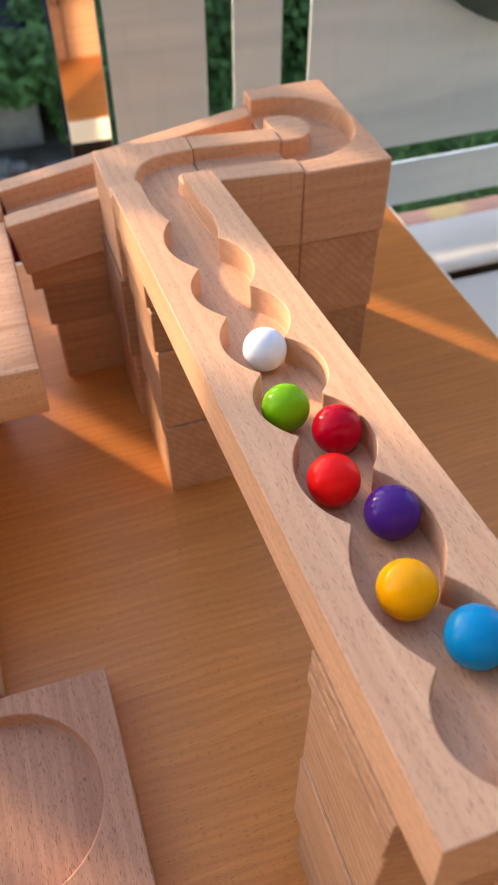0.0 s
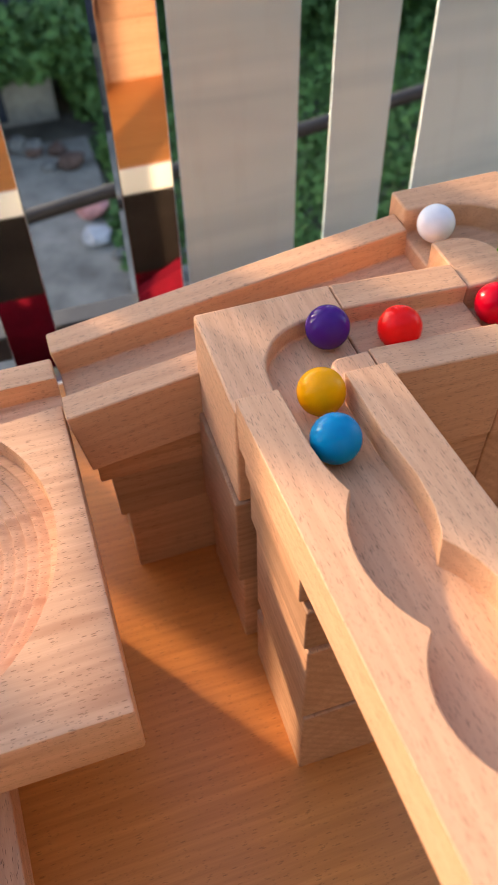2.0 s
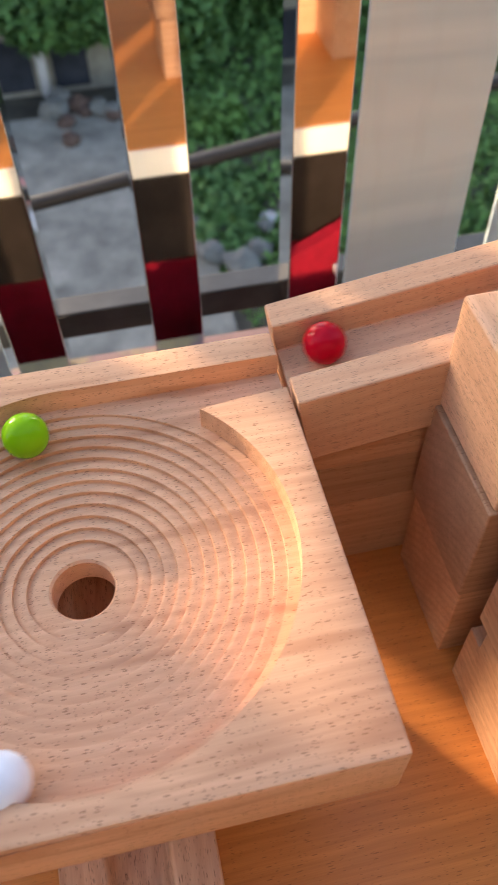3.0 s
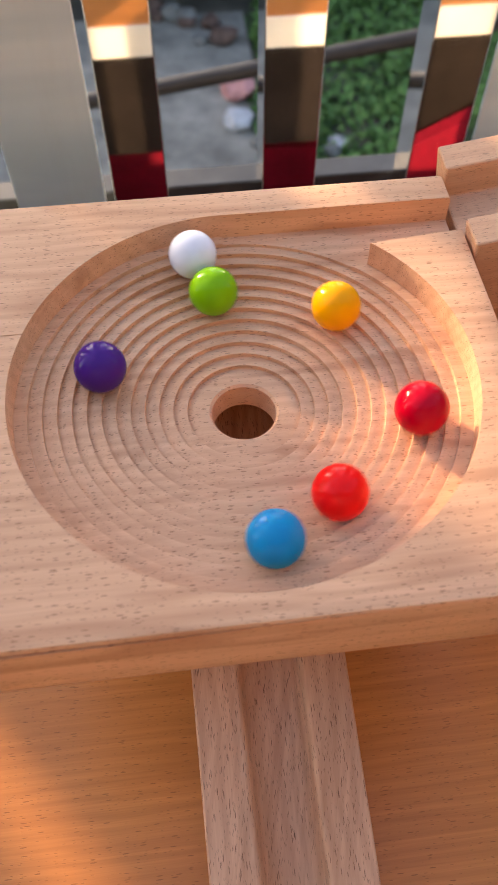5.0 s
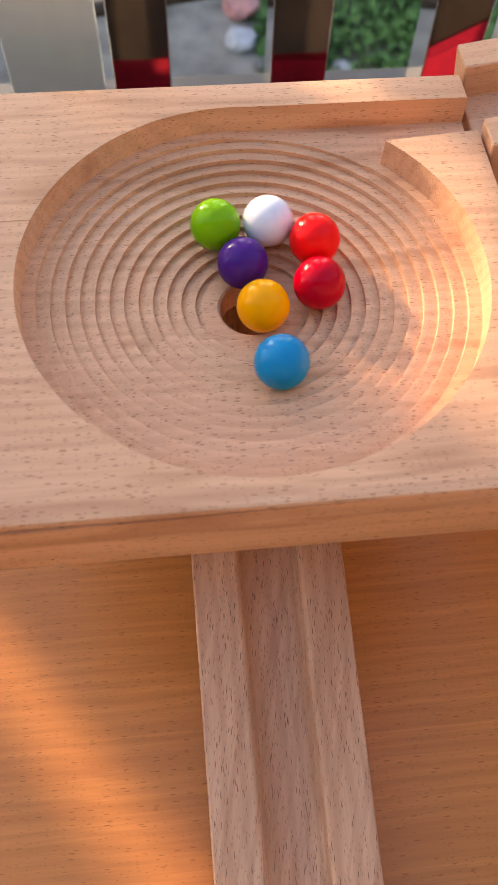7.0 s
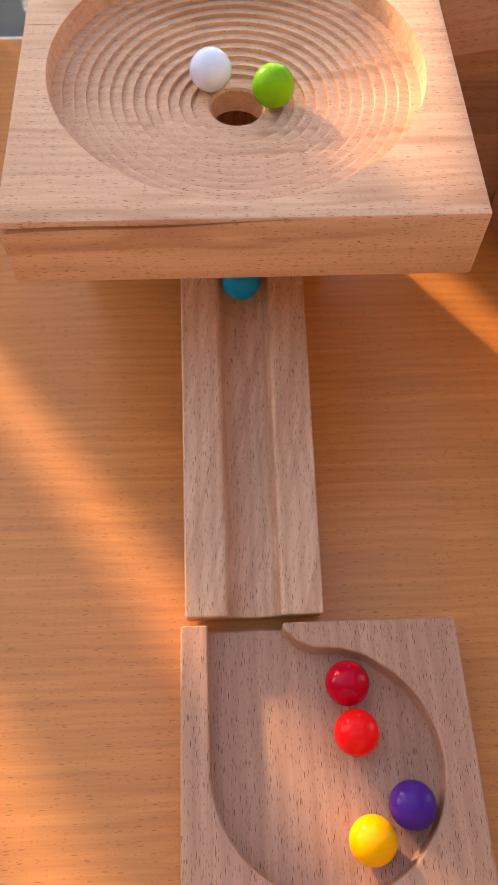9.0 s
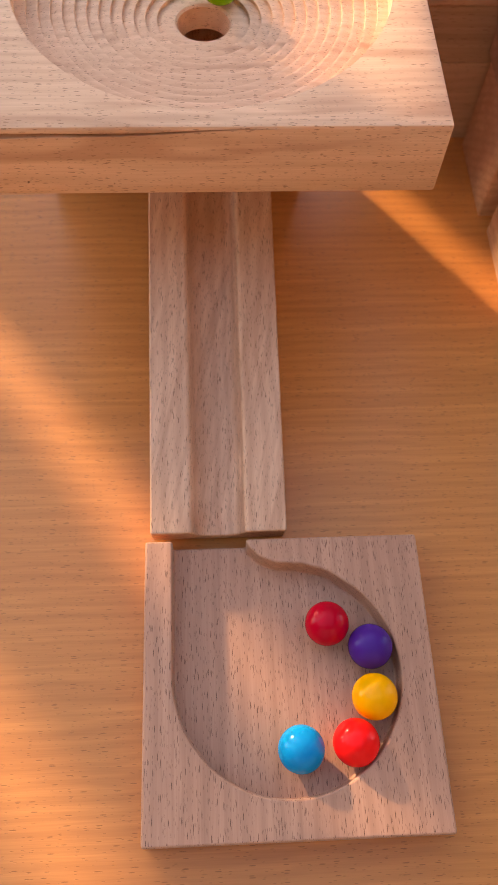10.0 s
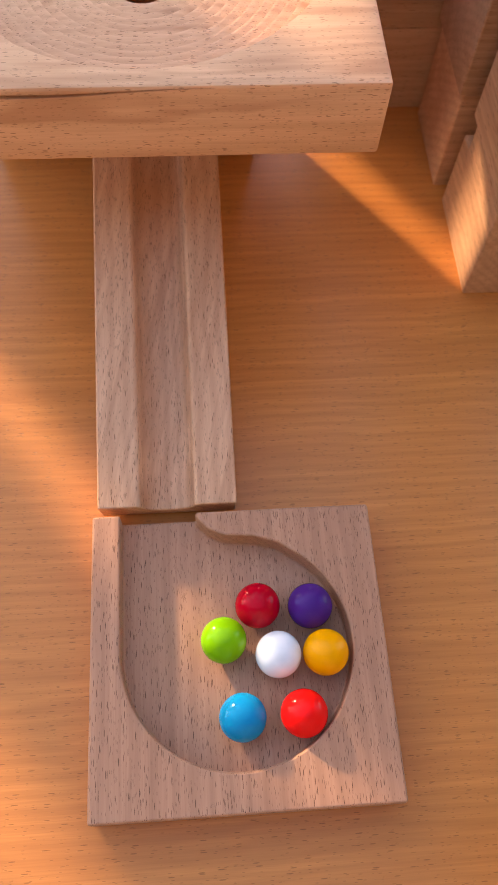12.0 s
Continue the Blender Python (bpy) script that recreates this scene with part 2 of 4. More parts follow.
# ---- the balcony: floor, parapet, added unseen house walls and slab ----
tagged(part("floor", box(-3.0, 3.0, -1.2, 0.716, -0.80, -0.74), FLOOR_TILE), "pale tiled balcony floor in shade", "floor", kind="structure")
tagged(part("parapet", box(-3.0, 3.0, 0.650, 0.716, -0.74, -0.120), PARAPET), "dusty pink rendered parapet with yellowed patches below the railing", "parapet", kind="structure")
for k, x in enumerate((-2.95, 1.6)):
    tagged(part(("wall_west", "wall_east")[k], box(x, x + 0.15, -1.2, 0.35, -0.74, 1.75), UNSEEN_WALL), "unseen dark grey side wall added to close the balcony", "wall", kind="structure")
tagged(part("ceiling", box(-3.0, 3.0, -1.35, -0.75, 1.75, 1.90), UNSEEN_WALL), "unseen dark grey slab added above the balcony", "ceiling", kind="structure")
tagged(part("wall_south", box(-3.0, 3.0, -1.35, -1.2, -0.80, 1.75), UNSEEN_WALL), "unseen dark grey wall added behind the balcony", "wall", kind="structure")

# ---- the table ----
TX0, TX1, TY0, TY1 = -0.95, 0.303, -0.25, 0.575
table = thing("table", "orange wood-veneer table with a cream edge band", "table")
part("tabletop", carved("tabletop", box(TX0, TX1, TY0, TY1, -0.023, 0.0), (), 0.0012), TABLE_WOOD, table)
for nm, b in (("edge_band", (TX0, TX1, TY1 + 0.0002, TY1 + 0.0022, -0.0225, -0.0008)), ("edge_band", (TX1 + 0.0002, TX1 + 0.0022, TY0, TY1, -0.0225, -0.0008))):
    part(nm, box(*b), EDGE_BAND, table, "cream edge band")
part("apron", box(TX0 + 0.03, TX1 - 0.03, TY1 - 0.022, TY1 - 0.004, -0.106, -0.0235), UNDER, table, "dark frame under the top")
for lx in (TX0 + 0.06, TX1 - 0.10):
    for ly in (TY0 + 0.06, TY1 - 0.11):
        part("leg", box(lx, lx + 0.04, ly, ly + 0.04, -0.74, -0.0235), UNDER, table)

box_seat = thing("bench", "white painted bench box beside the table", "bench")
part("lid", carved("bench_lid", box(0.318, 0.95, 0.22, 0.597, -0.160, -0.125), (), 0.004), BENCH_PAINT, box_seat)
part("case", carved("bench_case", box(0.325, 0.94, 0.23, 0.592, -0.74, -0.1604), (), 0.002), BENCH_PAINT, box_seat)

stool = thing("stool", "stool under the table covered with a red cloth", "stool")
cover = box(-0.62, 0.26, -0.1, 0.53, -0.42, -0.14)
bmesh.ops.subdivide_edges(cover, edges=cover.edges, cuts=7, use_grid_fill=True)
for v in cover.verts:
    v.co += Vector((0.02, 0.02, 0.03)) * noise.noise(v.co * 9)
part("cloth", cover, RED_CLOTH, stool, "crumpled red cloth")
fold = prism([(0.045, -0.40), (0.235, -0.40), (0.235, -0.055), (0.14, -0.075), (0.045, -0.125)], 0, 0.012)
bmesh.ops.transform(fold, matrix=pose(0, 0.598, 0, 90), verts=fold.verts)
part("cloth_fold", fold, RED_CLOTH, stool, "fold of red cloth")
for lx in (-0.5, 0.16):
    for ly in (0.0, 0.34):
        part("leg", box(lx, lx + 0.03, ly, ly + 0.03, -0.74, -0.3), UNDER, stool)

# ---- zigzag rail ----
ZX0, ZX1, ZY0, ZY1 = 0.049, 0.100, 0.060, 0.381
ZSLOPE = math.degrees(math.atan(0.123))


def zigzag_rail():
    """In its own space the rail runs along y from its low far end at 0 to the near end; top at z = 0."""
    L = (ZY1 - ZY0) / math.cos(radians(ZSLOPE))
    left, right, bulge = -0.0075, 0.0072, 0.0073
    west = [-0.0469, -0.0938, -0.1321, -0.1692, -0.2034, -0.2418, -0.2878, -0.3180]
    east = [-0.0703, -0.1133, -0.1519, -0.1862, -0.2240, -0.2652, -0.3020]

    def scallops(x, stops, side):
        """Round bites out of one edge of the channel, from cusp to cusp, the cusps a little blunt."""
        pts = []
        for y0, y1 in zip(stops, stops[1:]):
            y0, y1 = y0 - 0.0005, y1 + 0.0005
            h = (y0 - y1) / 2
            rad = h * h / 2 / bulge + bulge / 2
            half = math.degrees(math.asin(min(1, h / rad)))
            c = x - side * (rad - bulge)
            pts += [(c + side * rad * math.cos(radians(a)), (y0 + y1) / 2 + rad * math.sin(radians(a))) for a in np.linspace(half, -half, 13)]
        return pts
    lpts = [(-0.0112, 0.004), (-0.0112, -0.026), (-0.0104, -0.036), (-0.0090, -0.0425)] + scallops(left, west, -1)
    rpts = [(0.0108, 0.004), (0.0104, -0.030), (0.0116, -0.048), (0.0106, -0.060), (0.0085, -0.0675)] + scallops(right, east, 1)
    poly = lpts + rpts[::-1]
    me = carved("rail_body", box(-0.0255, 0.0255, -L, 0, -0.0205, 0), [prism(poly, -0.0112, 0.01)], 0.0008)
    rail = part("zigzag_rail", me, WOOD[1])
    rail.matrix_world = pose((ZX0 + ZX1) / 2, ZY1, 0.187 + (0.179 - ZY1) * 0.123, -ZSLOPE, 0, 0)
    return tagged(rail, "long sloping beech rail with a scalloped zigzag channel", "marble rail")


zigzag_rail()

# ---- corner block at the foot of the zigzag ----
cut = prism([(0.0645, 0.379), (0.0645, 0.392)] + arc(0.0880, 0.392, 0.0235, 180, 92, 12)[1:] + [(0.103, 0.4155), (0.103, 0.3945), (0.0905, 0.3945)] + arc(0.0895, 0.3905, 0.004, 90, 180, 4) + [(0.0855, 0.379)], 0.1475, 0.17)
me = carved("corner_block", box(ZX0, ZX1, 0.3815, 0.4310, 0.1075, 0.1553), [cut], 0.0012)
tagged(part("corner_block", me, WOOD[1]), "beech corner block with a quarter-round channel on its top", "marble block")

# ---- short rail to the turn block ----
def channel_rail(name, label, length, width, height, floor, groove, axis=0):
    w = width / 2
    me = carved(name, box(0, length, -w, w, -height, 0), [prism([(-0.01, -groove / 2), (length + 0.01, -groove / 2), (length + 0.01, groove / 2), (-0.01, groove / 2)], -floor, 0.02)], 0.0009)
    return tagged(part(name, me, WOOD[axis]), label, "marble rail")


r1 = channel_rail("short_rail", "short thick beech rail with a square channel", 0.0497, 0.0495, 0.0440, 0.0077, 0.0215)
for v in r1.data.vertices:
    v.co.z -= v.co.x * 0.062
r1.matrix_world = pose(0.1003, 0.4063, 0.1550)

# ---- turn block ----
outer = arc(0.1595, 0.4325, 0.0375, -90, 90, 20)
cut = prism([(0.145, 0.395)] + outer + [(0.145, 0.470), (0.145, 0.4475), (0.1575, 0.4475)] + arc(0.1575, 0.4325, 0.0150, 90, -90, 12)[1:-1] + [(0.1575, 0.4175), (0.145, 0.4175)], 0.1390, 0.17)
me = carved("turn_block", box(0.1503, 0.2005, 0.3815, 0.4845, 0.1070, 0.1505), [cut], 0.0012)
tagged(part("turn_block", me, WOOD[0]), "large beech block with a half-round turning channel", "marble block")

# ---- return rail to the bowl plate ----
rb = channel_rail("return_rail", "long beech rail with a square channel sloping to the bowl plate", 0.1545, 0.0500, 0.0330, 0.0125, 0.0250)
rb.matrix_world = pose(0.1500, 0.4535, 0.1440, 0, 0, 180) @ pose(0, 0, 0, 0, 8.5, 0)

# ---- bowl plate ----
PX0, PX1, PY0, PY1, PZ0, PZ1 = -0.158, -0.003, 0.3145, 0.468, 0.0890, 0.1175
HX, HY, BR = -0.081, 0.389, 0.067
prof = [(0.0, 0.13), (BR, 0.13), (BR, 0.1082)]
NR = 13
RS = [BR - 0.0038 - (BR - 0.0038 - 0.0130) * k / (NR - 1) for k in range(NR)]
for k, r in enumerate(RS[:-1]):
    z, inner = 0.1082 - 0.00078 * (k + 1), RS[k + 1]
    prof += [(r, z + 0.00095), (r - 0.0001, z - 0.00060), (r - 0.0009, z - 0.00055), (inner + 0.0014, z + 0.00012)]
prof += [(0.0106, 0.0988), (0.0098, 0.0980), (0.0098, 0.080), (0.0, 0.080)]
bowl = lathe(prof, 144, HX, HY)
slot = prism([(HX, 0.4320), (-0.034, 0.4372), (-0.003, 0.4402), (0.02, 0.4415), (0.02, 0.4558), (HX, 0.4558)], 0.1079, 0.13)


def crack(x0, x1, z0, z1, depth, wide):
    """A thin split in the plate's near edge."""
    bm = bmesh.new()
    n = 14
    rows = []
    for k in range(n + 1):
        t = k / n
        x, z = x0 + (x1 - x0) * t, z0 + (z1 - z0) * t + 0.0004 * math.sin(9 * t)
        w = wide * (1 - t) + 0.00008
        rows.append([bm.verts.new(p) for p in ((x, PY0 - 0.002, z - w), (x, PY0 - 0.002, z + w), (x, PY0 + depth, z))])
    for a, b in zip(rows, rows[1:]):
        for i in range(3):
            bm.faces.new((a[i], a[(i + 1) % 3], b[(i + 1) % 3], b[i]))
    bm.faces.new(rows[0])
    bm.faces.new(rows[-1][::-1])
    return bm


def pit(x, z, r):
    bm = lathe([(0, -0.003), (r, -0.003), (r * 0.6, 0.001), (0, 0.0012)], 8, 0, 0)
    bmesh.ops.transform(bm, matrix=pose(x, PY0, z, -90), verts=bm.verts)
    return bm


seam = box(PX0 - 0.002, -0.140, 0.4108, 0.4111, 0.1170, 0.119)
blank = box(PX0, PX1, PY0, PY1, PZ0, PZ1)
bmesh.ops.bevel(blank, geom=blank.edges[:], offset=0.0012, segments=2, affect="EDGES", profile=0.5)
me = carved("bowl_plate", blank, [bowl, slot, crack(PX0 - 0.001, -0.058, 0.1133, 0.1162, 0.010, 0.0013), seam, pit(-0.044, 0.106, 0.0006), pit(-0.140, 0.095, 0.0007), pit(-0.112, 0.094, 0.0005)], 0)
tagged(part("bowl_plate", me, PALE[0]), "square beech plate with a ringed bowl and a centre hole", "marble plate")

# ---- lower rail and catch tray ----
def lower_rail():
    L, w = 0.235, 0.0252
    side = [(0.0117, 0.004), (0.0117, 0.0)] + [(0.0117 - 0.0020 * math.sin(radians(a)), -0.0020 * (1 - math.cos(radians(a)))) for a in (20, 40, 60, 80)] + [(0.0088, -0.0045)] + [(0.0086 * math.cos(radians(a)), -0.0046 - 0.0048 * math.sin(radians(a))) for a in (12, 30, 50, 70)]
    prof = [(-x, z) for x, z in side] + [(0, -0.0094)] + side[::-1]
    bm = bmesh.new()
    a = [bm.verts.new((x, -0.01, z)) for x, z in prof]
    b = [bm.verts.new((x, L + 0.01, z)) for x, z in prof]
    bm.faces.new(a)
    bm.faces.new(b[::-1])
    for i in range(len(prof)):
        j = (i + 1) % len(prof)
        bm.faces.new((a[i], b[i], b[j], a[j]))
    me = carved("lower_rail", box(-w, w, 0, L, -0.0165, 0), [bm], 0.0008)
    ob = part("lower_rail", me, RAIL_WOOD)
    ob.matrix_world = pose(-0.0800, 0.2185, 0.0170, 12.0, 0, 0)
    return tagged(ob, "beech rail with a round groove leaning down to the tray", "marble rail")


lower_rail()
cx, cy, cr = -0.0578, 0.1670, 0.0392
outline = [(-0.0970, 0.230), (-0.0970, 0.1670)] + arc(cx, cy, cr, 180, 408, 46)[1:] + [(-0.0410, 0.2030), (-0.0500, 0.2058), (-0.0600, 0.2066), (-0.0660, 0.2095), (-0.0700, 0.2140), (-0.0710, 0.230)]
me = carved("catch_tray", box(-0.107, -0.007, 0.1155, 0.2160, 0.0, 0.0165), [prism(outline, 0.0072, 0.03)], 0.0013)
tagged(part("catch_tray", me, ROSY[1]), "square beech catch tray with a rounded hollow, flat on the table", "marble tray")

# ---- blocks that carry the run ----
B = wooden_block


def sloped(ob, axis, rise):
    """Turn a block into a wedge: its top follows a slope along x or y."""
    for v in ob.data.vertices:
        if v.co.z > 0.004:
            v.co.z += v.co[axis] * rise


notch = box(-0.030, 0.030, 0.020, 0.035, 0.042, 0.07)
B("beech block under the corner block", 0.0475, 0.0985, 0.3810, 0.4310, 0.0535, 0.1070, 0)
B("beech block at the table under the corner", 0.0500, 0.1000, 0.3830, 0.4310, 0.0, 0.0530, 0)
B("beech block at the foot of the zigzag rail, notched", 0.0525, 0.1015, 0.3195, 0.3740, 0.0, 0.0520, 1, cutters=[box(-0.03, 0.03, 0.019, 0.04, 0.040, 0.06)])
B("beech block with strong end grain", 0.0522, 0.1000, 0.3205, 0.3720, 0.0524, 0.1045, 1)
B("thin beech block below the zigzag rail", 0.0515, 0.0995, 0.3220, 0.3760, 0.1049, 0.1285, 1)
sloped(B("slip of beech under the zigzag rail", 0.0505, 0.0995, 0.3260, 0.3780, 0.1289, 0.1448, 1), 1, -0.123)
B("beech block under the turn block", 0.1508, 0.1995, 0.3830, 0.4825, 0.0530, 0.1066, 1)
B("beech block at the table under the turn block", 0.1512, 0.1985, 0.3840, 0.4820, 0.0, 0.0526, 1)
B("beech block under the short rail", 0.1010, 0.1507, 0.3832, 0.4300, 0.0530, 0.1076, 0)
B("beech block at the table under the short rail", 0.1015, 0.1510, 0.3842, 0.4310, 0.0, 0.0526, 0)
sloped(B("thin beech wedge under the return rail", 0.0040, 0.0780, 0.4335, 0.4780, 0.0739, 0.0931, 0), 0, 0.1495)
B("beech block under the return rail", 0.0090, 0.0560, 0.4350, 0.4780, 0.0450, 0.0735, 0)
B("beech block at the table under the return rail", 0.0125, 0.0600, 0.4355, 0.4790, 0.0, 0.0446, 0)
plied = thing("wooden_block", "plied beech block with dark glue lines under the zigzag rail", "block", "support blocks", (0.0736, 0.0960, 0.1549))
for k, (z0, z1, inset) in enumerate(((0.0, 0.0088, 0.0), (0.0090, 0.0112, 0.0004), (0.0114, 0.0132, 0.0001), (0.0134, 0.0154, 0.0005), (0.0156, 0.0206, 0.0002))):
    layer = box(-0.0254 + inset, 0.0254 - inset, -0.0240 + inset, 0.0240 - inset, z0, z1)
    bmesh.ops.bevel(layer, geom=layer.edges[:], offset=0.0003, segments=1, affect="EDGES")
    for v in layer.verts:
        v.co.z -= v.co.y * 0.123 * (0 if k == 0 and v.co.z < 0.003 else 1)
    part("ply", layer, BLOCK[k % 2], plied)
B("beech block under the near end of the zigzag rail", 0.0492, 0.0985, 0.0715, 0.1190, 0.1045, 0.1545, 1)
B("beech block in the near stack", 0.0482, 0.0975, 0.0690, 0.1185, 0.0525, 0.1040, 1)
B("beech block at the table in the near stack", 0.0515, 0.0985, 0.0690, 0.1175, 0.0, 0.0520, 1)
B("beech block under the bowl plate", -0.1560, -0.1075, 0.4080, 0.4580, 0.0, 0.0455, 1)
B("beech block under the bowl plate", -0.1565, -0.1070, 0.4080, 0.4580, 0.0460, 0.0887, 1)
B("beech block under the bowl plate", -0.0545, -0.0345, 0.4050, 0.4400, 0.0, 0.0455, 1)
B("beech block under the bowl plate", -0.0540, -0.0340, 0.4050, 0.4400, 0.0460, 0.0887, 1)
B("beech block closing the back under the bowl plate", -0.1060, -0.0580, 0.4480, 0.4665, 0.0, 0.0887, 0)
B("slip of beech under the lower rail", -0.1020, -0.0560, 0.4120, 0.4460, 0.0, 0.0400, 0)

# ---- railing: mirror-bright flat bars ----
BAR_Y = 0.685
railing = thing("railing", "balcony railing of mirror-bright flat steel bars", "railing")
def flat_bar(x0, x1):
    me = carved("bar", box(x0, x1, BAR_Y, BAR_Y + 0.030, -0.120, 0.55), (), 0.0012)
    return part("bar", me, STEEL, railing, "polished flat steel bar")


for k in range(3):
    flat_bar(-0.1345 + 0.0990 * k, -0.0985 + 0.0990 * k)
part("bottom_rail", carved("bottom_rail", box(-3, 3, BAR_Y + 0.034, BAR_Y + 0.055, -0.102, -0.078), (), 0.002), DARK_RAIL, railing, "dark bottom rail")
part("top_rail", carved("top_rail", box(-3, 3, BAR_Y - 0.01, BAR_Y + 0.03, 0.55, 0.58), (), 0.004), STEEL_SIDE, railing, "steel handrail")

screen = thing("slatted_screen", "white painted slatted balcony screen", "screen")
# boards west of x = -0.2 are unseen, spaced to cut the sun into stripes
for x0, x1 in ((0.1035, 0.185), (0.208, 0.251), (0.276, 0.90), (-0.1975, -0.1400), (-0.4425, -0.296), (-0.545, -0.467), (-0.70, -0.58), (-1.2, -0.74)):
    part("board", carved("board", box(x0, x1, BAR_Y - 0.002, BAR_Y + 0.001, -0.020 if x0 > 0.26 else -0.095 if x0 > 0 else -0.118, 0.55), (), 0.001), WHITE_PAINT, screen)
# unseen low board, its top edge set to bound the sun patch in the bowl
part("board", carved("board", box(-0.294, -0.222, BAR_Y - 0.001, BAR_Y + 0.002, -0.118, 0.205), (), 0.001), WHITE_PAINT, screen)
part("board", carved("board", box(0.274, 0.90, BAR_Y - 0.002, BAR_Y + 0.002, -0.086, -0.038), (), 0.001), WHITE_PAINT, screen)

# a pale board added over the parapet, in place of its bright lit top
tagged(part("sill_board", carved("sill_board", box(0.125, 0.95, 0.600, 0.680, -0.1198, -0.112), (), 0.0015), BENCH_PAINT), "cream sill board added on the parapet to brighten it", "board")

# ---- garden below ----
GZ = -3.2
tagged(part("ground", box(-90, 90, -60, 160, GZ - 0.1, GZ), SOIL), "dark garden soil below the balcony", "ground", kind="structure")
tagged(part("pavement", box(-6, 0.62, 0.95, 6.75, GZ, GZ + 0.04), CONCRETE), "pale concrete yard below the balcony", "pavement", kind="structure")


def leaves(name, label, category, spots, count, size, mat, seed, kind=""):
    """Many small leaves round a few centres (x, y, z, rx, ry, rz), denser to the outside."""
    rng = random.Random(seed)
    verts, faces = [], []
    for _ in range(count):
        x, y, z, rx, ry, rz = rng.choice(spots)
        d = Vector((rng.gauss(0, 1), rng.gauss(0, 1), rng.gauss(0, 1))).normalized() * (0.55 + 0.5 * rng.random() ** 0.5)
        c = Vector((x + d.x * rx, y + d.y * ry, max(GZ + 0.02, z + d.z * rz)))
        q = Euler([rng.uniform(-1.1, 1.1), rng.uniform(-1.1, 1.1), rng.uniform(0, 6.3)]).to_matrix()
        w, k = size * rng.uniform(0.6, 1.3), len(verts)
        verts += [c + q @ Vector(p) for p in ((-w, 0, 0), (0, -w * 0.45, w * 0.12), (w, 0, 0), (0, w * 0.45, w * 0.12))]
        faces.append((k, k + 1, k + 2, k + 3))
    me = bpy.data.meshes.new(name)
    me.from_pydata(verts, [], faces)
    return tagged(part(name, me, mat), label, category, kind=kind)


leaves("hedge", "dense dark green climbing hedge in the garden", "hedge", [(1.1 + 0.55 * k, 8.2 + 0.3 * (k % 2), GZ + 0.5, 0.7, 0.7, 0.9) for k in range(11)] + [(0.9, 7.4, GZ + 0.3, 0.35, 0.4, 0.5)], 26000, 0.065, LEAF, 3, "stuff")
def tree(x, y, h, seed):
    """A tapered trunk with a few limbs, and a crown of many loose leaves."""
    rng = random.Random(seed)
    t = thing("tree", "unseen broad-leaved tree added to shade the garden", "tree", "garden trees", (x, y, GZ))
    bm = bmesh.new()
    limbs = [((0, 0, 0), (0, 0, h * 0.55), 0.16, 0.09)] + [((0, 0, h * (0.3 + 0.05 * k)), (rng.uniform(-1.3, 1.3), rng.uniform(-1.0, 1.0), h * rng.uniform(0.55, 0.85)), 0.07, 0.02) for k in range(6)]
    for a, b, r0, r1 in limbs:
        d = Vector(b) - Vector(a)
        q = d.to_track_quat("Z", "Y").to_matrix()
        lo = [bm.verts.new(Vector(a) + q @ Vector((r0 * math.cos(k), r0 * math.sin(k), 0))) for k in np.linspace(0, 2 * math.pi, 9)[:-1]]
        hi = [bm.verts.new(Vector(b) + q @ Vector((r1 * math.cos(k), r1 * math.sin(k), 0))) for k in np.linspace(0, 2 * math.pi, 9)[:-1]]
        for k in range(8):
            bm.faces.new((lo[k], lo[(k + 1) % 8], hi[(k + 1) % 8], hi[k]))
    part("trunk", bm, PIPE, t)
    spots = [(rng.uniform(-1.6, 1.6), rng.uniform(-1.0, 1.0), h * rng.uniform(0.15, 0.9) + GZ, 0.9, 0.8, 0.8) for _ in range(16)]
    crown = leaves("crown", "", "", spots, 5200, 0.16, LEAF, seed + 50)
    crown.location.z = -GZ
    crown.parent = t


# a tree row out of view, added to keep the low sun off the garden
for k in range(7):
    tree(-15.6 + 3.1 * k, 13.0 + 0.8 * (k % 2), 4.0 + 0.3 * (k % 3), 70 + k)
leaves("shrub", "small light green shrub beside the yard", "shrub", [(0.92, 6.25, GZ + 0.12, 0.26, 0.2, 0.16)], 900, 0.045, LEAF_LIGHT, 4)
leaves("shrub", "dark vine hanging beyond the yard", "shrub", [(0.35 + 0.2 * k, 9.2, GZ + 0.7, 0.35, 0.3, 0.8) for k in range(4)], 2500, 0.07, LEAF, 5)
leaves("grass", "rough green grass and weeds", "grass", [(1.3 + 0.7 * (k % 8), 4.3 + 0.75 * (k // 8), GZ + 0.02, 0.7, 0.6, 0.12) for k in range(40)], 34000, 0.04, LEAF_LIGHT, 6, "stuff")
leaves("grass", "dark weeds at the edge of the yard", "weeds", [(0.8, 5.3, GZ + 0.05, 0.28, 0.5, 0.14), (0.75, 4.9, GZ + 0.05, 0.2, 0.3, 0.1)], 1500, 0.05, LEAF, 7, "stuff")


def rock(x, y, r, mat, name, label, category, seed, flat=0.7, group=""):
    bm = bmesh.new()
    bmesh.ops.create_icosphere(bm, subdivisions=2, radius=r)
    for v in bm.verts:
        v.co *= 1 + 0.45 * noise.noise(v.co / r * 1.3 + Vector((seed, 0, 0)))
        v.co.z = max(v.co.z * flat, -r * 0.35)
    ob = part(name, bm, mat)
    ob.location = (x, y, GZ + 0.04 + r * 0.3)
    return tagged(ob, label, category, group)


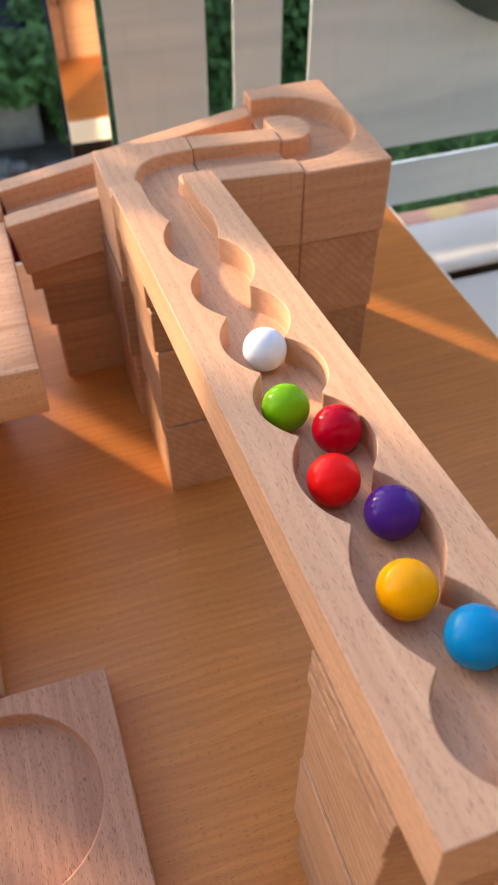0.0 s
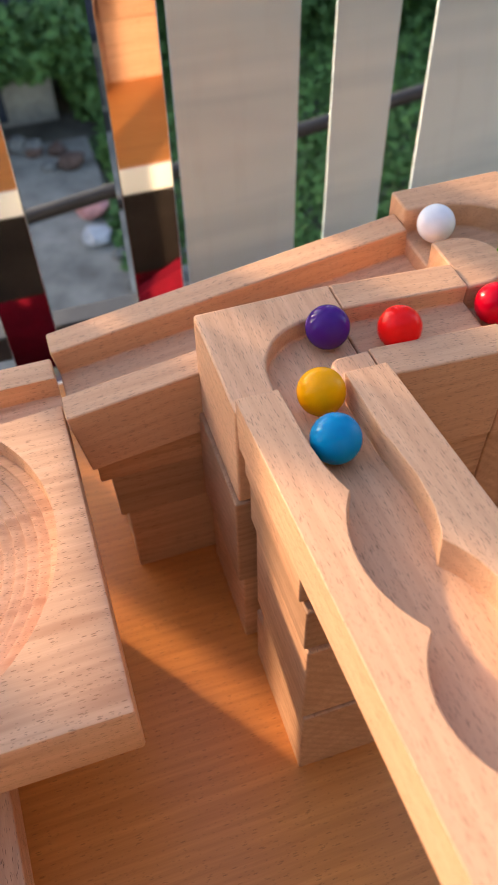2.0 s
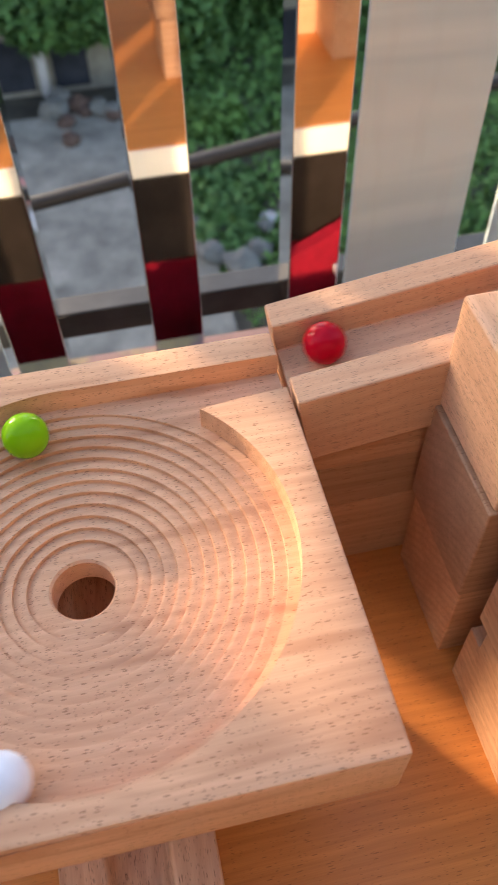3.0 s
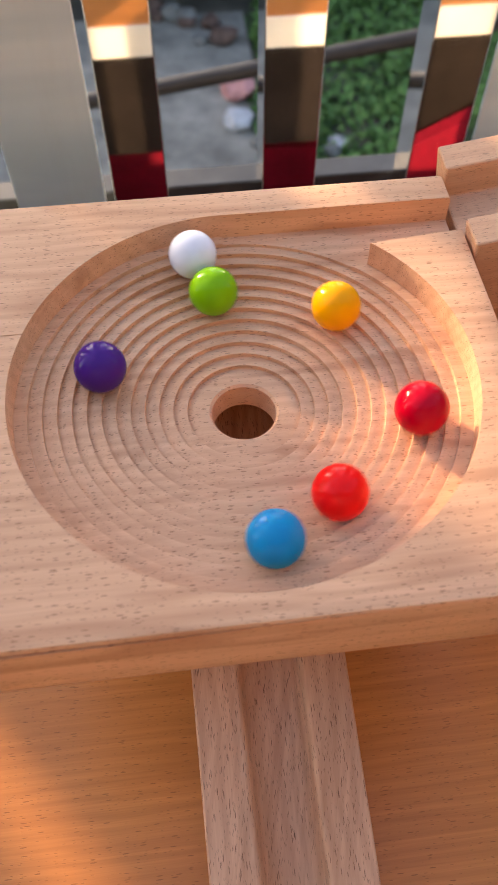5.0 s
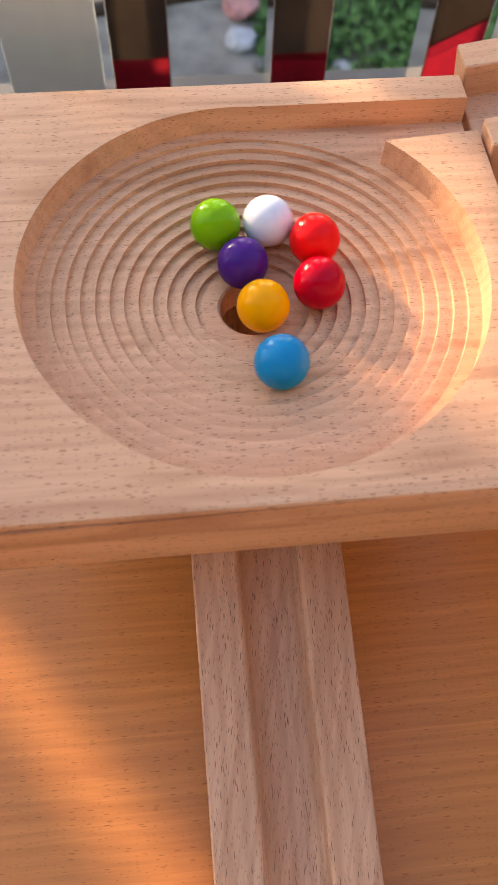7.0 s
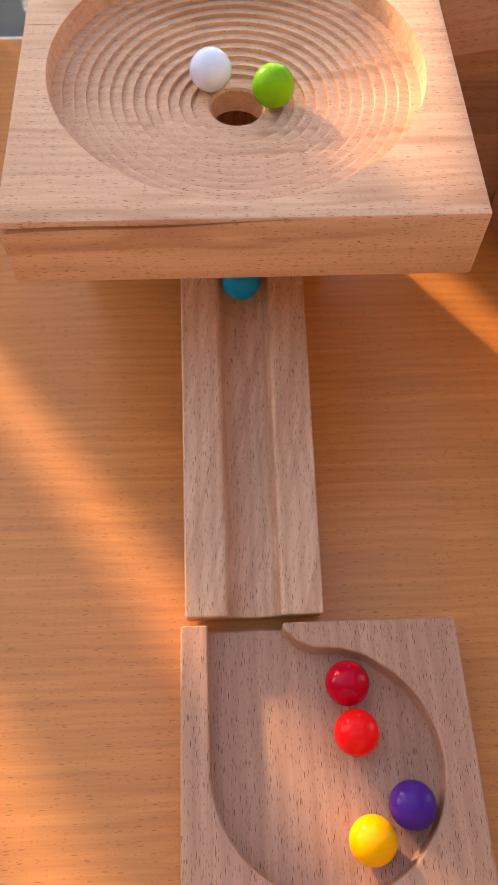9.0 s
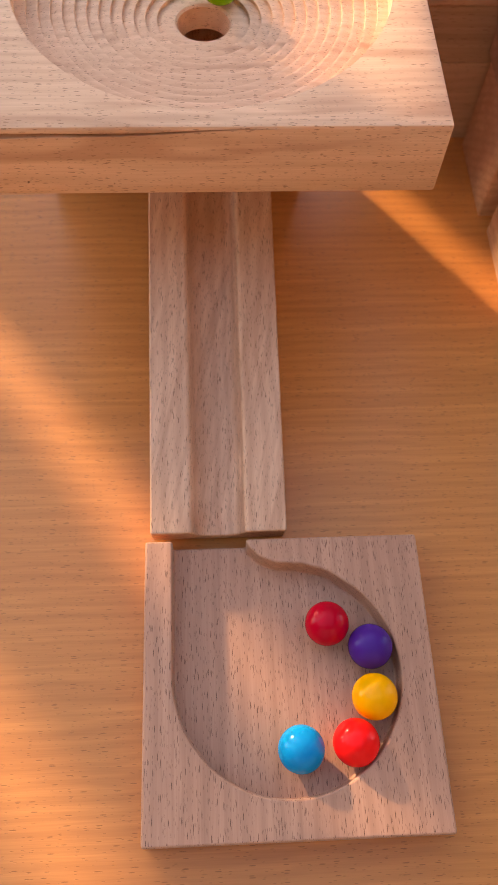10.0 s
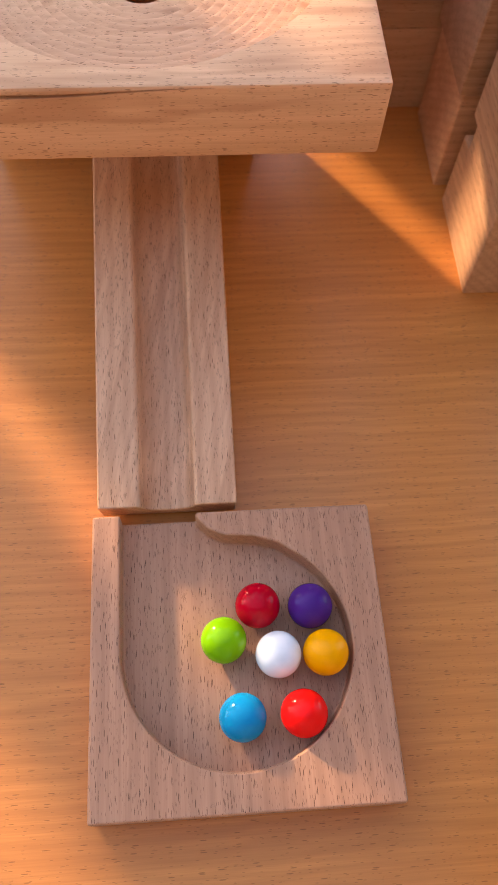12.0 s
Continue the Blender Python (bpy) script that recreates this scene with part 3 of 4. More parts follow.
for k, (x, y, r) in enumerate(((0.62, 4.62, 0.10), (0.78, 4.45, 0.13), (0.93, 4.60, 0.09), (0.70, 4.86, 0.07), (1.02, 4.85, 0.07), (0.55, 5.0, 0.06))):
    rock(x, y, r, STONE, "garden_stone", "grey rough garden stone by the yard", "stone", 3.1 * k, group="garden stones")
rock(0.47, 5.62, 0.14, SACK_RED, "sack", "faded red and white sack on the ground", "sack", 20.0, 0.6)
rock(0.42, 5.25, 0.11, SACK, "sack", "crumpled white plastic sack on the ground", "sack", 24.0, 0.6)
rock(1.08, 4.95, 0.07, SACK, "sack", "small white plastic scrap in the weeds", "litter", 28.0, 0.3)

RUBBLE = plain("old_brick_rubble", (0.09, 0.055, 0.042), 0.95, 0, 0.5, 14, 0.1, 0.01)
rng = random.Random(12)
for k in range(16):
    rock(rng.uniform(-0.35, 0.5), rng.uniform(6.3, 6.95), rng.uniform(0.05, 0.12), RUBBLE if k % 3 else STONE, "rubble", "broken brick and stone heaped by the shed", "rubble", 5.7 * k, 0.8, "rubble heap")
leaves("shrub", "dark creeper hanging over the end of the shed", "shrub", [(-0.35 + 0.22 * k, 7.0, GZ + 0.75, 0.28, 0.25, 0.28) for k in range(5)], 2600, 0.07, LEAF, 8)
shed = thing("shed", "low grey lean-to with a dark roof across the yard", "shed", at=(-0.9, 7.2, GZ))
part("wall", box(-2.5, 1.35, 0, 0.12, 0, 0.62), CONCRETE, shed)
part("roof", box(-2.6, 1.45, -0.1, 2.2, 0.64, 0.70), TARP, shed, "dark roof sheet")
# flat dark panels on the wall, coloured as the shade inside openings
for x in (-0.9, 0.15, 0.62):
    part("opening", box(x, x + 0.3, -0.012, 0.0, 0.05, 0.48), TARP, shed, "dark blue panel for the shade inside an opening")
part("post", box(0.49, 0.57, -0.05, -0.015, 0, 0.64), SACK, shed, "white post")


def pole(name, a, b, r, mat, label, category):
    bm = bmesh.new()
    bmesh.ops.create_cone(bm, cap_ends=True, segments=12, radius1=r, radius2=r, depth=1.0)
    d = Vector(b) - Vector(a)
    for v in bm.verts:
        v.co.z += 0.5
    bmesh.ops.transform(bm, matrix=Matrix.Translation(a) @ d.to_track_quat("Z", "Y").to_matrix().to_4x4() @ Matrix.Diagonal((1, 1, d.length, 1)), verts=bm.verts)
    return tagged(part(name, bm, mat), label, category)


pole("pipe", (-2.4, 1.6, -0.86), (2.6, 1.6, -0.19), 0.013, PIPE, "weathered pipe strung beyond the railing", "pipe")
pole("cable", (-2.4, 1.62, -0.885), (2.6, 1.62, -0.215), 0.005, PIPE, "thin dark cable below the pipe", "cable")
ring = bmesh.new()
pts = arc(0, 0, 0.17, 180, 400, 40)
prev = None
for x, z in pts:
    q = [ring.verts.new((x * k, dy, z * k)) for k, dy in ((0.95, 0), (1.05, 0), (1.05, 0.012), (0.95, 0.012))]
    if prev:
        for i in range(4):
            ring.faces.new((prev[i], prev[(i + 1) % 4], q[(i + 1) % 4], q[i]))
    prev = q
orn = part("ornament", ring, GREEN_IRON, screen, "dark green curved iron ornament")
orn.location = (0.50, BAR_Y - 0.018, 0.262)

BALL_ROWS = {
    "white": [
        (0, 0.0741, 0.2294, 0.1776), (0.1, 0.0721, 0.2345, 0.1770), (0.2, 0.0799, 0.2425, 0.1760), (0.3, 0.0752, 0.2562, 0.1743), (0.4, 0.0721, 0.2707, 0.1725),
        (0.5, 0.0787, 0.2923, 0.1698), (0.6, 0.0752, 0.3131, 0.1673), (0.7, 0.0718, 0.3277, 0.1655), (0.8, 0.0780, 0.3453, 0.1633), (0.9, 0.0771, 0.3589, 0.1617),
        (1, 0.0726, 0.3787, 0.1592), (1.1, 0.0811, 0.3984, 0.1555), (1.2, 0.0944, 0.4052, 0.1555), (1.3, 0.1010, 0.4066, 0.1554), (1.4, 0.1168, 0.4051, 0.1533),
        (1.5, 0.1387, 0.4054, 0.1505), (1.6, 0.1619, 0.4105, 0.1490), (1.7, 0.1777, 0.4257, 0.1475), (1.8, 0.1816, 0.4425, 0.1475), (1.9, 0.1730, 0.4560, 0.1475),
        (2, 0.1601, 0.4614, 0.1475), (2.1, 0.1461, 0.4687, 0.1397), (2.2, 0.1188, 0.4616, 0.1353), (2.3, 0.0899, 0.4643, 0.1307), (2.4, 0.0549, 0.4628, 0.1251),
        (2.5, 0.0151, 0.4574, 0.1187), (2.6, -0.0374, 0.4523, 0.1153), (2.7, -0.0984, 0.4601, 0.1153), (2.8, -0.1424, 0.4217, 0.1153), (2.9, -0.1428, 0.3662, 0.1151),
        (3, -0.1038, 0.3310, 0.1146), (3.1, -0.0811, 0.3320, 0.1137), (3.2, -0.0482, 0.3422, 0.1138), (3.3, -0.0268, 0.3673, 0.1139), (3.4, -0.0253, 0.4021, 0.1138),
        (3.5, -0.0455, 0.4283, 0.1131), (3.6, -0.0749, 0.4438, 0.1134), (3.7, -0.1045, 0.4432, 0.1141), (3.8, -0.1258, 0.4265, 0.1140), (3.9, -0.1372, 0.4022, 0.1138),
        (4, -0.1364, 0.3758, 0.1137), (4.1, -0.1241, 0.3527, 0.1136), (4.2, -0.1007, 0.3357, 0.1137), (4.3, -0.0768, 0.3307, 0.1140), (4.4, -0.0555, 0.3392, 0.1136),
        (4.5, -0.0362, 0.3597, 0.1132), (4.6, -0.0286, 0.3830, 0.1131), (4.7, -0.0321, 0.4070, 0.1130), (4.8, -0.0459, 0.4265, 0.1129), (4.9, -0.0684, 0.4401, 0.1130),
        (5, -0.0916, 0.4429, 0.1134), (5.1, -0.1103, 0.4321, 0.1130), (5.2, -0.1246, 0.4115, 0.1125), (5.3, -0.1289, 0.3888, 0.1123), (5.4, -0.1203, 0.3609, 0.1124),
        (5.5, -0.0983, 0.3450, 0.1122), (5.6, -0.0744, 0.3469, 0.1115), (5.7, -0.0567, 0.3619, 0.1105), (5.8, -0.0511, 0.3852, 0.1095), (5.9, -0.0620, 0.4057, 0.1088),
        (6, -0.0836, 0.4175, 0.1093), (6.1, -0.1046, 0.4127, 0.1100), (6.2, -0.1145, 0.3956, 0.1102), (6.3, -0.1137, 0.3778, 0.1102), (6.4, -0.1027, 0.3634, 0.1101),
        (6.5, -0.0844, 0.3568, 0.1099), (6.6, -0.0661, 0.3602, 0.1099), (6.7, -0.0522, 0.3727, 0.1100), (6.8, -0.0483, 0.3908, 0.1099), (6.9, -0.0562, 0.4072, 0.1096),
        (7, -0.0740, 0.4140, 0.1089), (7.1, -0.0916, 0.4090, 0.1084), (7.2, -0.0995, 0.3923, 0.1078), (7.3, -0.0953, 0.3755, 0.1079), (7.4, -0.0770, 0.3698, 0.1079),
        (7.5, -0.0611, 0.3899, 0.1079), (7.6, -0.0689, 0.4068, 0.1082), (7.7, -0.0895, 0.4117, 0.1086), (7.8, -0.1042, 0.3919, 0.1085), (7.9, -0.0993, 0.3767, 0.1083),
        (8, -0.0823, 0.3676, 0.1082), (8.1, -0.0685, 0.3812, 0.1071), (8.2, -0.0681, 0.3952, 0.1071), (8.3, -0.0781, 0.4033, 0.1071), (8.4, -0.0905, 0.4003, 0.1071),
        (8.5, -0.0958, 0.3887, 0.1071), (8.6, -0.0901, 0.3777, 0.1071), (8.7, -0.0800, 0.3780, 0.1065), (8.8, -0.0696, 0.3913, 0.1066), (8.9, -0.0781, 0.4042, 0.1072),
        (9, -0.0904, 0.3990, 0.1070), (9.1, -0.0964, 0.3865, 0.1073), (9.2, -0.0887, 0.3789, 0.1068), (9.3, -0.0759, 0.3811, 0.1063), (9.4, -0.0688, 0.3873, 0.1067),
        (9.5, -0.0693, 0.3938, 0.1068), (9.6, -0.0812, 0.3961, 0.1063), (9.7, -0.0926, 0.3875, 0.1066), (9.8, -0.0884, 0.3770, 0.1070), (9.9, -0.0782, 0.3791, 0.1064),
        (9.95, -0.0805, 0.3840, 0.0830), (10, -0.0810, 0.3740, 0.0518), (10.08, -0.0810, 0.3735, 0.0516), (10.35, -0.0810, 0.3720, 0.0511), (10.5, -0.0825, 0.3497, 0.0464),
        (10.6, -0.0820, 0.3263, 0.0414), (10.7, -0.0816, 0.2889, 0.0334), (10.8, -0.0812, 0.2403, 0.0230), (10.9, -0.0804, 0.1837, 0.0150), (11, -0.0644, 0.1473, 0.0150),
        (11.1, -0.0502, 0.1656, 0.0150), (11.2, -0.0439, 0.1667, 0.0150), (11.4, -0.0452, 0.1622, 0.0150), (11.5, -0.0455, 0.1585, 0.0150), (11.6, -0.0444, 0.1583, 0.0150),
        (11.7, -0.0440, 0.1578, 0.0150), (11.8, -0.0457, 0.1589, 0.0150), (12, -0.0440, 0.1638, 0.0150),
    ],
    "green": [
        (0, 0.0695, 0.1966, 0.1816), (0.1, 0.0737, 0.2008, 0.1811), (0.2, 0.0790, 0.2125, 0.1797), (0.3, 0.0711, 0.2275, 0.1778), (0.4, 0.0781, 0.2421, 0.1760),
        (0.5, 0.0798, 0.2620, 0.1736), (0.6, 0.0706, 0.2799, 0.1714), (0.7, 0.0769, 0.2946, 0.1696), (0.8, 0.0778, 0.3098, 0.1677), (0.9, 0.0706, 0.3226, 0.1661),
        (1, 0.0789, 0.3331, 0.1648), (1.1, 0.0747, 0.3483, 0.1630), (1.2, 0.0702, 0.3712, 0.1602), (1.3, 0.0775, 0.3968, 0.1555), (1.4, 0.0920, 0.4084, 0.1555),
        (1.5, 0.1004, 0.4072, 0.1554), (1.6, 0.1136, 0.4072, 0.1537), (1.7, 0.1389, 0.4069, 0.1504), (1.8, 0.1627, 0.4110, 0.1490), (1.9, 0.1737, 0.4219, 0.1475),
        (2.01, 0.1800, 0.4320, 0.1475), (2.19, 0.1700, 0.4520, 0.1475), (2.4, 0.1350, 0.4580, 0.1379), (2.6, 0.1112, 0.4600, 0.1341), (2.7, 0.0731, 0.4576, 0.1280),
        (2.8, 0.0218, 0.4557, 0.1198), (2.9, -0.0365, 0.4497, 0.1153), (3, -0.0929, 0.4424, 0.1134), (3.3, -0.1180, 0.3459, 0.1137), (3.4, -0.0862, 0.3358, 0.1132),
        (3.5, -0.0552, 0.3432, 0.1130), (3.6, -0.0320, 0.3615, 0.1136), (3.7, -0.0238, 0.3915, 0.1138), (3.8, -0.0364, 0.4233, 0.1136), (3.9, -0.0646, 0.4418, 0.1135),
        (4, -0.0976, 0.4407, 0.1133), (4.1, -0.1235, 0.4211, 0.1132), (4.2, -0.1333, 0.3908, 0.1130), (4.3, -0.1239, 0.3609, 0.1128), (4.4, -0.0996, 0.3422, 0.1127),
        (4.5, -0.0695, 0.3410, 0.1125), (4.6, -0.0448, 0.3570, 0.1124), (4.7, -0.0339, 0.3838, 0.1122), (4.8, -0.0404, 0.4113, 0.1121), (4.9, -0.0593, 0.4273, 0.1117),
        (5, -0.0863, 0.4281, 0.1110), (5.1, -0.1115, 0.4164, 0.1112), (5.2, -0.1225, 0.3960, 0.1114), (5.3, -0.1187, 0.3719, 0.1113), (5.4, -0.1040, 0.3571, 0.1110),
        (5.5, -0.0844, 0.3508, 0.1108), (5.6, -0.0620, 0.3562, 0.1107), (5.7, -0.0450, 0.3737, 0.1109), (5.8, -0.0399, 0.3965, 0.1113), (5.9, -0.0489, 0.4171, 0.1115),
        (6, -0.0686, 0.4299, 0.1115), (6.1, -0.0926, 0.4309, 0.1116), (6.2, -0.1128, 0.4184, 0.1116), (6.3, -0.1213, 0.3966, 0.1112), (6.4, -0.1165, 0.3739, 0.1109),
        (6.5, -0.1011, 0.3611, 0.1102), (6.6, -0.0817, 0.3607, 0.1093), (6.7, -0.0678, 0.3741, 0.1079), (6.8, -0.0640, 0.3990, 0.1079), (6.9, -0.0739, 0.4148, 0.1090),
        (7, -0.0902, 0.4137, 0.1089), (7.1, -0.1046, 0.4003, 0.1089), (7.2, -0.1062, 0.3786, 0.1091), (7.3, -0.0888, 0.3612, 0.1093), (7.4, -0.0627, 0.3633, 0.1098),
        (7.5, -0.0477, 0.3817, 0.1102), (7.6, -0.0532, 0.4066, 0.1100), (7.7, -0.0747, 0.4170, 0.1093), (7.8, -0.0969, 0.4101, 0.1089), (7.9, -0.1046, 0.3915, 0.1085),
        (8, -0.0968, 0.3736, 0.1083), (8.1, -0.0788, 0.3688, 0.1080), (8.2, -0.0651, 0.3776, 0.1079), (8.3, -0.0627, 0.3931, 0.1078), (8.4, -0.0722, 0.4047, 0.1076),
        (8.5, -0.0866, 0.4053, 0.1075), (8.6, -0.0962, 0.3954, 0.1074), (8.7, -0.0952, 0.3822, 0.1073), (8.8, -0.0852, 0.3747, 0.1071), (8.9, -0.0726, 0.3791, 0.1068),
        (9, -0.0676, 0.3897, 0.1069), (9.1, -0.0750, 0.4017, 0.1070), (9.2, -0.0857, 0.4046, 0.1074), (9.3, -0.0947, 0.3975, 0.1073), (9.4, -0.0953, 0.3818, 0.1073),
        (9.5, -0.0867, 0.3738, 0.1074), (9.6, -0.0768, 0.3735, 0.1073), (9.7, -0.0698, 0.3794, 0.1071), (9.8, -0.0677, 0.3870, 0.1069), (9.9, -0.0696, 0.3901, 0.1066),
        (10, -0.0745, 0.4003, 0.1068), (10.1, -0.0923, 0.3955, 0.1068), (10.2, -0.0909, 0.3737, 0.1077), (10.4, -0.0779, 0.3724, 0.1074), (10.5, -0.0918, 0.3851, 0.1066),
        (10.6, -0.0790, 0.3777, 0.1066), (10.7, -0.0801, 0.3693, 0.1079), (10.8, -0.0695, 0.3890, 0.1066), (10.9, -0.0790, 0.4003, 0.1066), (11, -0.0795, 0.3868, 0.1040),
        (11.1, -0.0806, 0.3870, 0.0985), (11.16, -0.0810, 0.3870, 0.0850), (11.22, -0.0812, 0.3850, 0.0543), (11.3, -0.0837, 0.3551, 0.0475), (11.4, -0.0818, 0.3191, 0.0398),
        (11.5, -0.0814, 0.2704, 0.0295), (11.6, -0.0812, 0.2160, 0.0179), (11.7, -0.0762, 0.1531, 0.0150), (11.8, -0.0620, 0.1540, 0.0150), (12, -0.0622, 0.1696, 0.0150),
    ],
    "dark_red": [
        (0, 0.0805, 0.1811, 0.1835), (0.1, 0.0730, 0.1854, 0.1830), (0.2, 0.0734, 0.1962, 0.1817), (0.3, 0.0789, 0.2104, 0.1799), (0.4, 0.0755, 0.2232, 0.1783),
        (0.5, 0.0717, 0.2393, 0.1764), (0.6, 0.0830, 0.2552, 0.1744), (0.7, 0.0805, 0.2685, 0.1728), (0.8, 0.0702, 0.2794, 0.1714), (0.9, 0.0771, 0.2877, 0.1704),
        (1, 0.0799, 0.3009, 0.1688), (1.1, 0.0686, 0.3104, 0.1676), (1.2, 0.0762, 0.3264, 0.1657), (1.3, 0.0754, 0.3450, 0.1634), (1.4, 0.0721, 0.3680, 0.1605),
        (1.5, 0.0749, 0.3922, 0.1555), (1.6, 0.0837, 0.4035, 0.1555), (1.7, 0.0963, 0.4104, 0.1555), (1.8, 0.1158, 0.4054, 0.1534), (1.9, 0.1378, 0.4064, 0.1506),
        (2.07, 0.1680, 0.4120, 0.1475), (2.22, 0.1800, 0.4320, 0.1475), (2.4, 0.1700, 0.4520, 0.1475), (2.61, 0.1350, 0.4580, 0.1379), (2.8, 0.0850, 0.4580, 0.1299),
        (2.9, 0.0656, 0.4552, 0.1268), (3, 0.0144, 0.4563, 0.1186), (3.1, -0.0472, 0.4532, 0.1153), (3.2, -0.1066, 0.4469, 0.1147), (3.4, -0.1330, 0.3657, 0.1137),
        (3.5, -0.1056, 0.3362, 0.1139), (3.6, -0.0670, 0.3315, 0.1141), (3.7, -0.0343, 0.3525, 0.1141), (3.8, -0.0232, 0.3802, 0.1140), (3.9, -0.0267, 0.4094, 0.1139),
        (4, -0.0441, 0.4329, 0.1138), (4.1, -0.0704, 0.4448, 0.1137), (4.2, -0.0989, 0.4422, 0.1136), (4.3, -0.1120, 0.4180, 0.1133), (4.4, -0.1190, 0.3985, 0.1117),
        (4.5, -0.1170, 0.3770, 0.1132), (4.6, -0.1184, 0.3505, 0.1132), (4.7, -0.0946, 0.3377, 0.1131), (4.8, -0.0679, 0.3382, 0.1130), (4.9, -0.0452, 0.3515, 0.1129),
        (5, -0.0320, 0.3741, 0.1128), (5.1, -0.0316, 0.3998, 0.1127), (5.2, -0.0437, 0.4222, 0.1126), (5.3, -0.0649, 0.4357, 0.1125), (5.4, -0.0877, 0.4343, 0.1120),
        (5.5, -0.1109, 0.4172, 0.1112), (5.6, -0.1229, 0.3914, 0.1114), (5.7, -0.1214, 0.3678, 0.1120), (5.8, -0.1063, 0.3509, 0.1120), (5.9, -0.0848, 0.3483, 0.1112),
        (6, -0.0638, 0.3606, 0.1100), (6.1, -0.0533, 0.3847, 0.1092), (6.2, -0.0576, 0.4107, 0.1098), (6.3, -0.0761, 0.4240, 0.1103), (6.4, -0.0964, 0.4186, 0.1100),
        (6.5, -0.1086, 0.4002, 0.1095), (6.6, -0.1084, 0.3794, 0.1094), (6.7, -0.0973, 0.3655, 0.1093), (6.8, -0.0816, 0.3616, 0.1091), (6.9, -0.0681, 0.3703, 0.1084),
        (7, -0.0613, 0.3892, 0.1079), (7.1, -0.0714, 0.3994, 0.1070), (7.2, -0.0853, 0.3978, 0.1063), (7.3, -0.0918, 0.3910, 0.1065), (7.4, -0.0896, 0.3821, 0.1065),
        (7.5, -0.0738, 0.3807, 0.1065), (7.6, -0.0830, 0.3998, 0.1065), (7.7, -0.0917, 0.3921, 0.1066), (7.76, -0.0810, 0.3890, 0.0980), (7.83, -0.0810, 0.3870, 0.0543),
        (7.96, -0.0810, 0.3680, 0.0503), (8.06, -0.0810, 0.3380, 0.0439), (8.16, -0.0810, 0.2950, 0.0347), (8.26, -0.0810, 0.2380, 0.0226), (8.38, -0.0830, 0.1850, 0.0150),
        (8.54, -0.0580, 0.1670, 0.0150), (8.69, -0.0380, 0.1840, 0.0150), (8.8, -0.0518, 0.1945, 0.0150), (8.9, -0.0521, 0.1943, 0.0150), (9, -0.0485, 0.1938, 0.0150),
        (9.1, -0.0440, 0.1924, 0.0150), (9.2, -0.0392, 0.1925, 0.0150), (9.3, -0.0357, 0.1879, 0.0150), (9.4, -0.0368, 0.1884, 0.0150), (9.5, -0.0368, 0.1883, 0.0150),
        (9.6, -0.0375, 0.1870, 0.0150), (9.7, -0.0386, 0.1875, 0.0150), (9.8, -0.0407, 0.1883, 0.0150), (10, -0.0427, 0.1840, 0.0150), (10.5, -0.0434, 0.1794, 0.0150),
        (11.5, -0.0454, 0.1785, 0.0150), (11.8, -0.0467, 0.1758, 0.0150), (12, -0.0499, 0.1808, 0.0150),
    ],
    "red": [
        (0, 0.0707, 0.1609, 0.1860), (0.1, 0.0747, 0.1652, 0.1855), (0.2, 0.0794, 0.1783, 0.1839), (0.3, 0.0699, 0.1924, 0.1821), (0.4, 0.0811, 0.2089, 0.1801),
        (0.5, 0.0791, 0.2260, 0.1780), (0.6, 0.0725, 0.2379, 0.1765), (0.7, 0.0736, 0.2508, 0.1750), (0.8, 0.0823, 0.2630, 0.1735), (0.9, 0.0730, 0.2699, 0.1726),
        (1, 0.0737, 0.2806, 0.1713), (1.1, 0.0805, 0.2939, 0.1697), (1.2, 0.0699, 0.3051, 0.1683), (1.3, 0.0721, 0.3193, 0.1665), (1.4, 0.0786, 0.3393, 0.1641),
        (1.5, 0.0747, 0.3638, 0.1611), (1.6, 0.0729, 0.3930, 0.1555), (1.7, 0.0814, 0.4038, 0.1555), (1.8, 0.0899, 0.4096, 0.1555), (1.9, 0.1019, 0.4095, 0.1553),
        (2, 0.1157, 0.4029, 0.1535), (2.1, 0.1342, 0.4055, 0.1510), (2.26, 0.1680, 0.4120, 0.1475), (2.43, 0.1800, 0.4320, 0.1475), (2.63, 0.1700, 0.4520, 0.1475),
        (2.86, 0.1350, 0.4580, 0.1379), (3.08, 0.0850, 0.4580, 0.1299), (3.3, 0.0288, 0.4548, 0.1209), (3.4, -0.0270, 0.4508, 0.1153), (3.5, -0.0832, 0.4382, 0.1125),
        (3.6, -0.1333, 0.4124, 0.1138), (3.7, -0.1369, 0.3743, 0.1139), (3.8, -0.1172, 0.3452, 0.1137), (3.9, -0.0848, 0.3334, 0.1135), (4, -0.0521, 0.3425, 0.1134),
        (4.1, -0.0314, 0.3685, 0.1132), (4.2, -0.0298, 0.4010, 0.1130), (4.3, -0.0489, 0.4210, 0.1119), (4.4, -0.0783, 0.4322, 0.1116), (4.5, -0.1063, 0.4274, 0.1120),
        (4.6, -0.1247, 0.4071, 0.1122), (4.7, -0.1274, 0.3794, 0.1122), (4.8, -0.1123, 0.3549, 0.1121), (4.9, -0.0864, 0.3441, 0.1119), (5, -0.0597, 0.3503, 0.1117),
        (5.1, -0.0420, 0.3704, 0.1116), (5.2, -0.0395, 0.3965, 0.1114), (5.3, -0.0524, 0.4185, 0.1112), (5.4, -0.0720, 0.4285, 0.1111), (5.5, -0.0957, 0.4212, 0.1104),
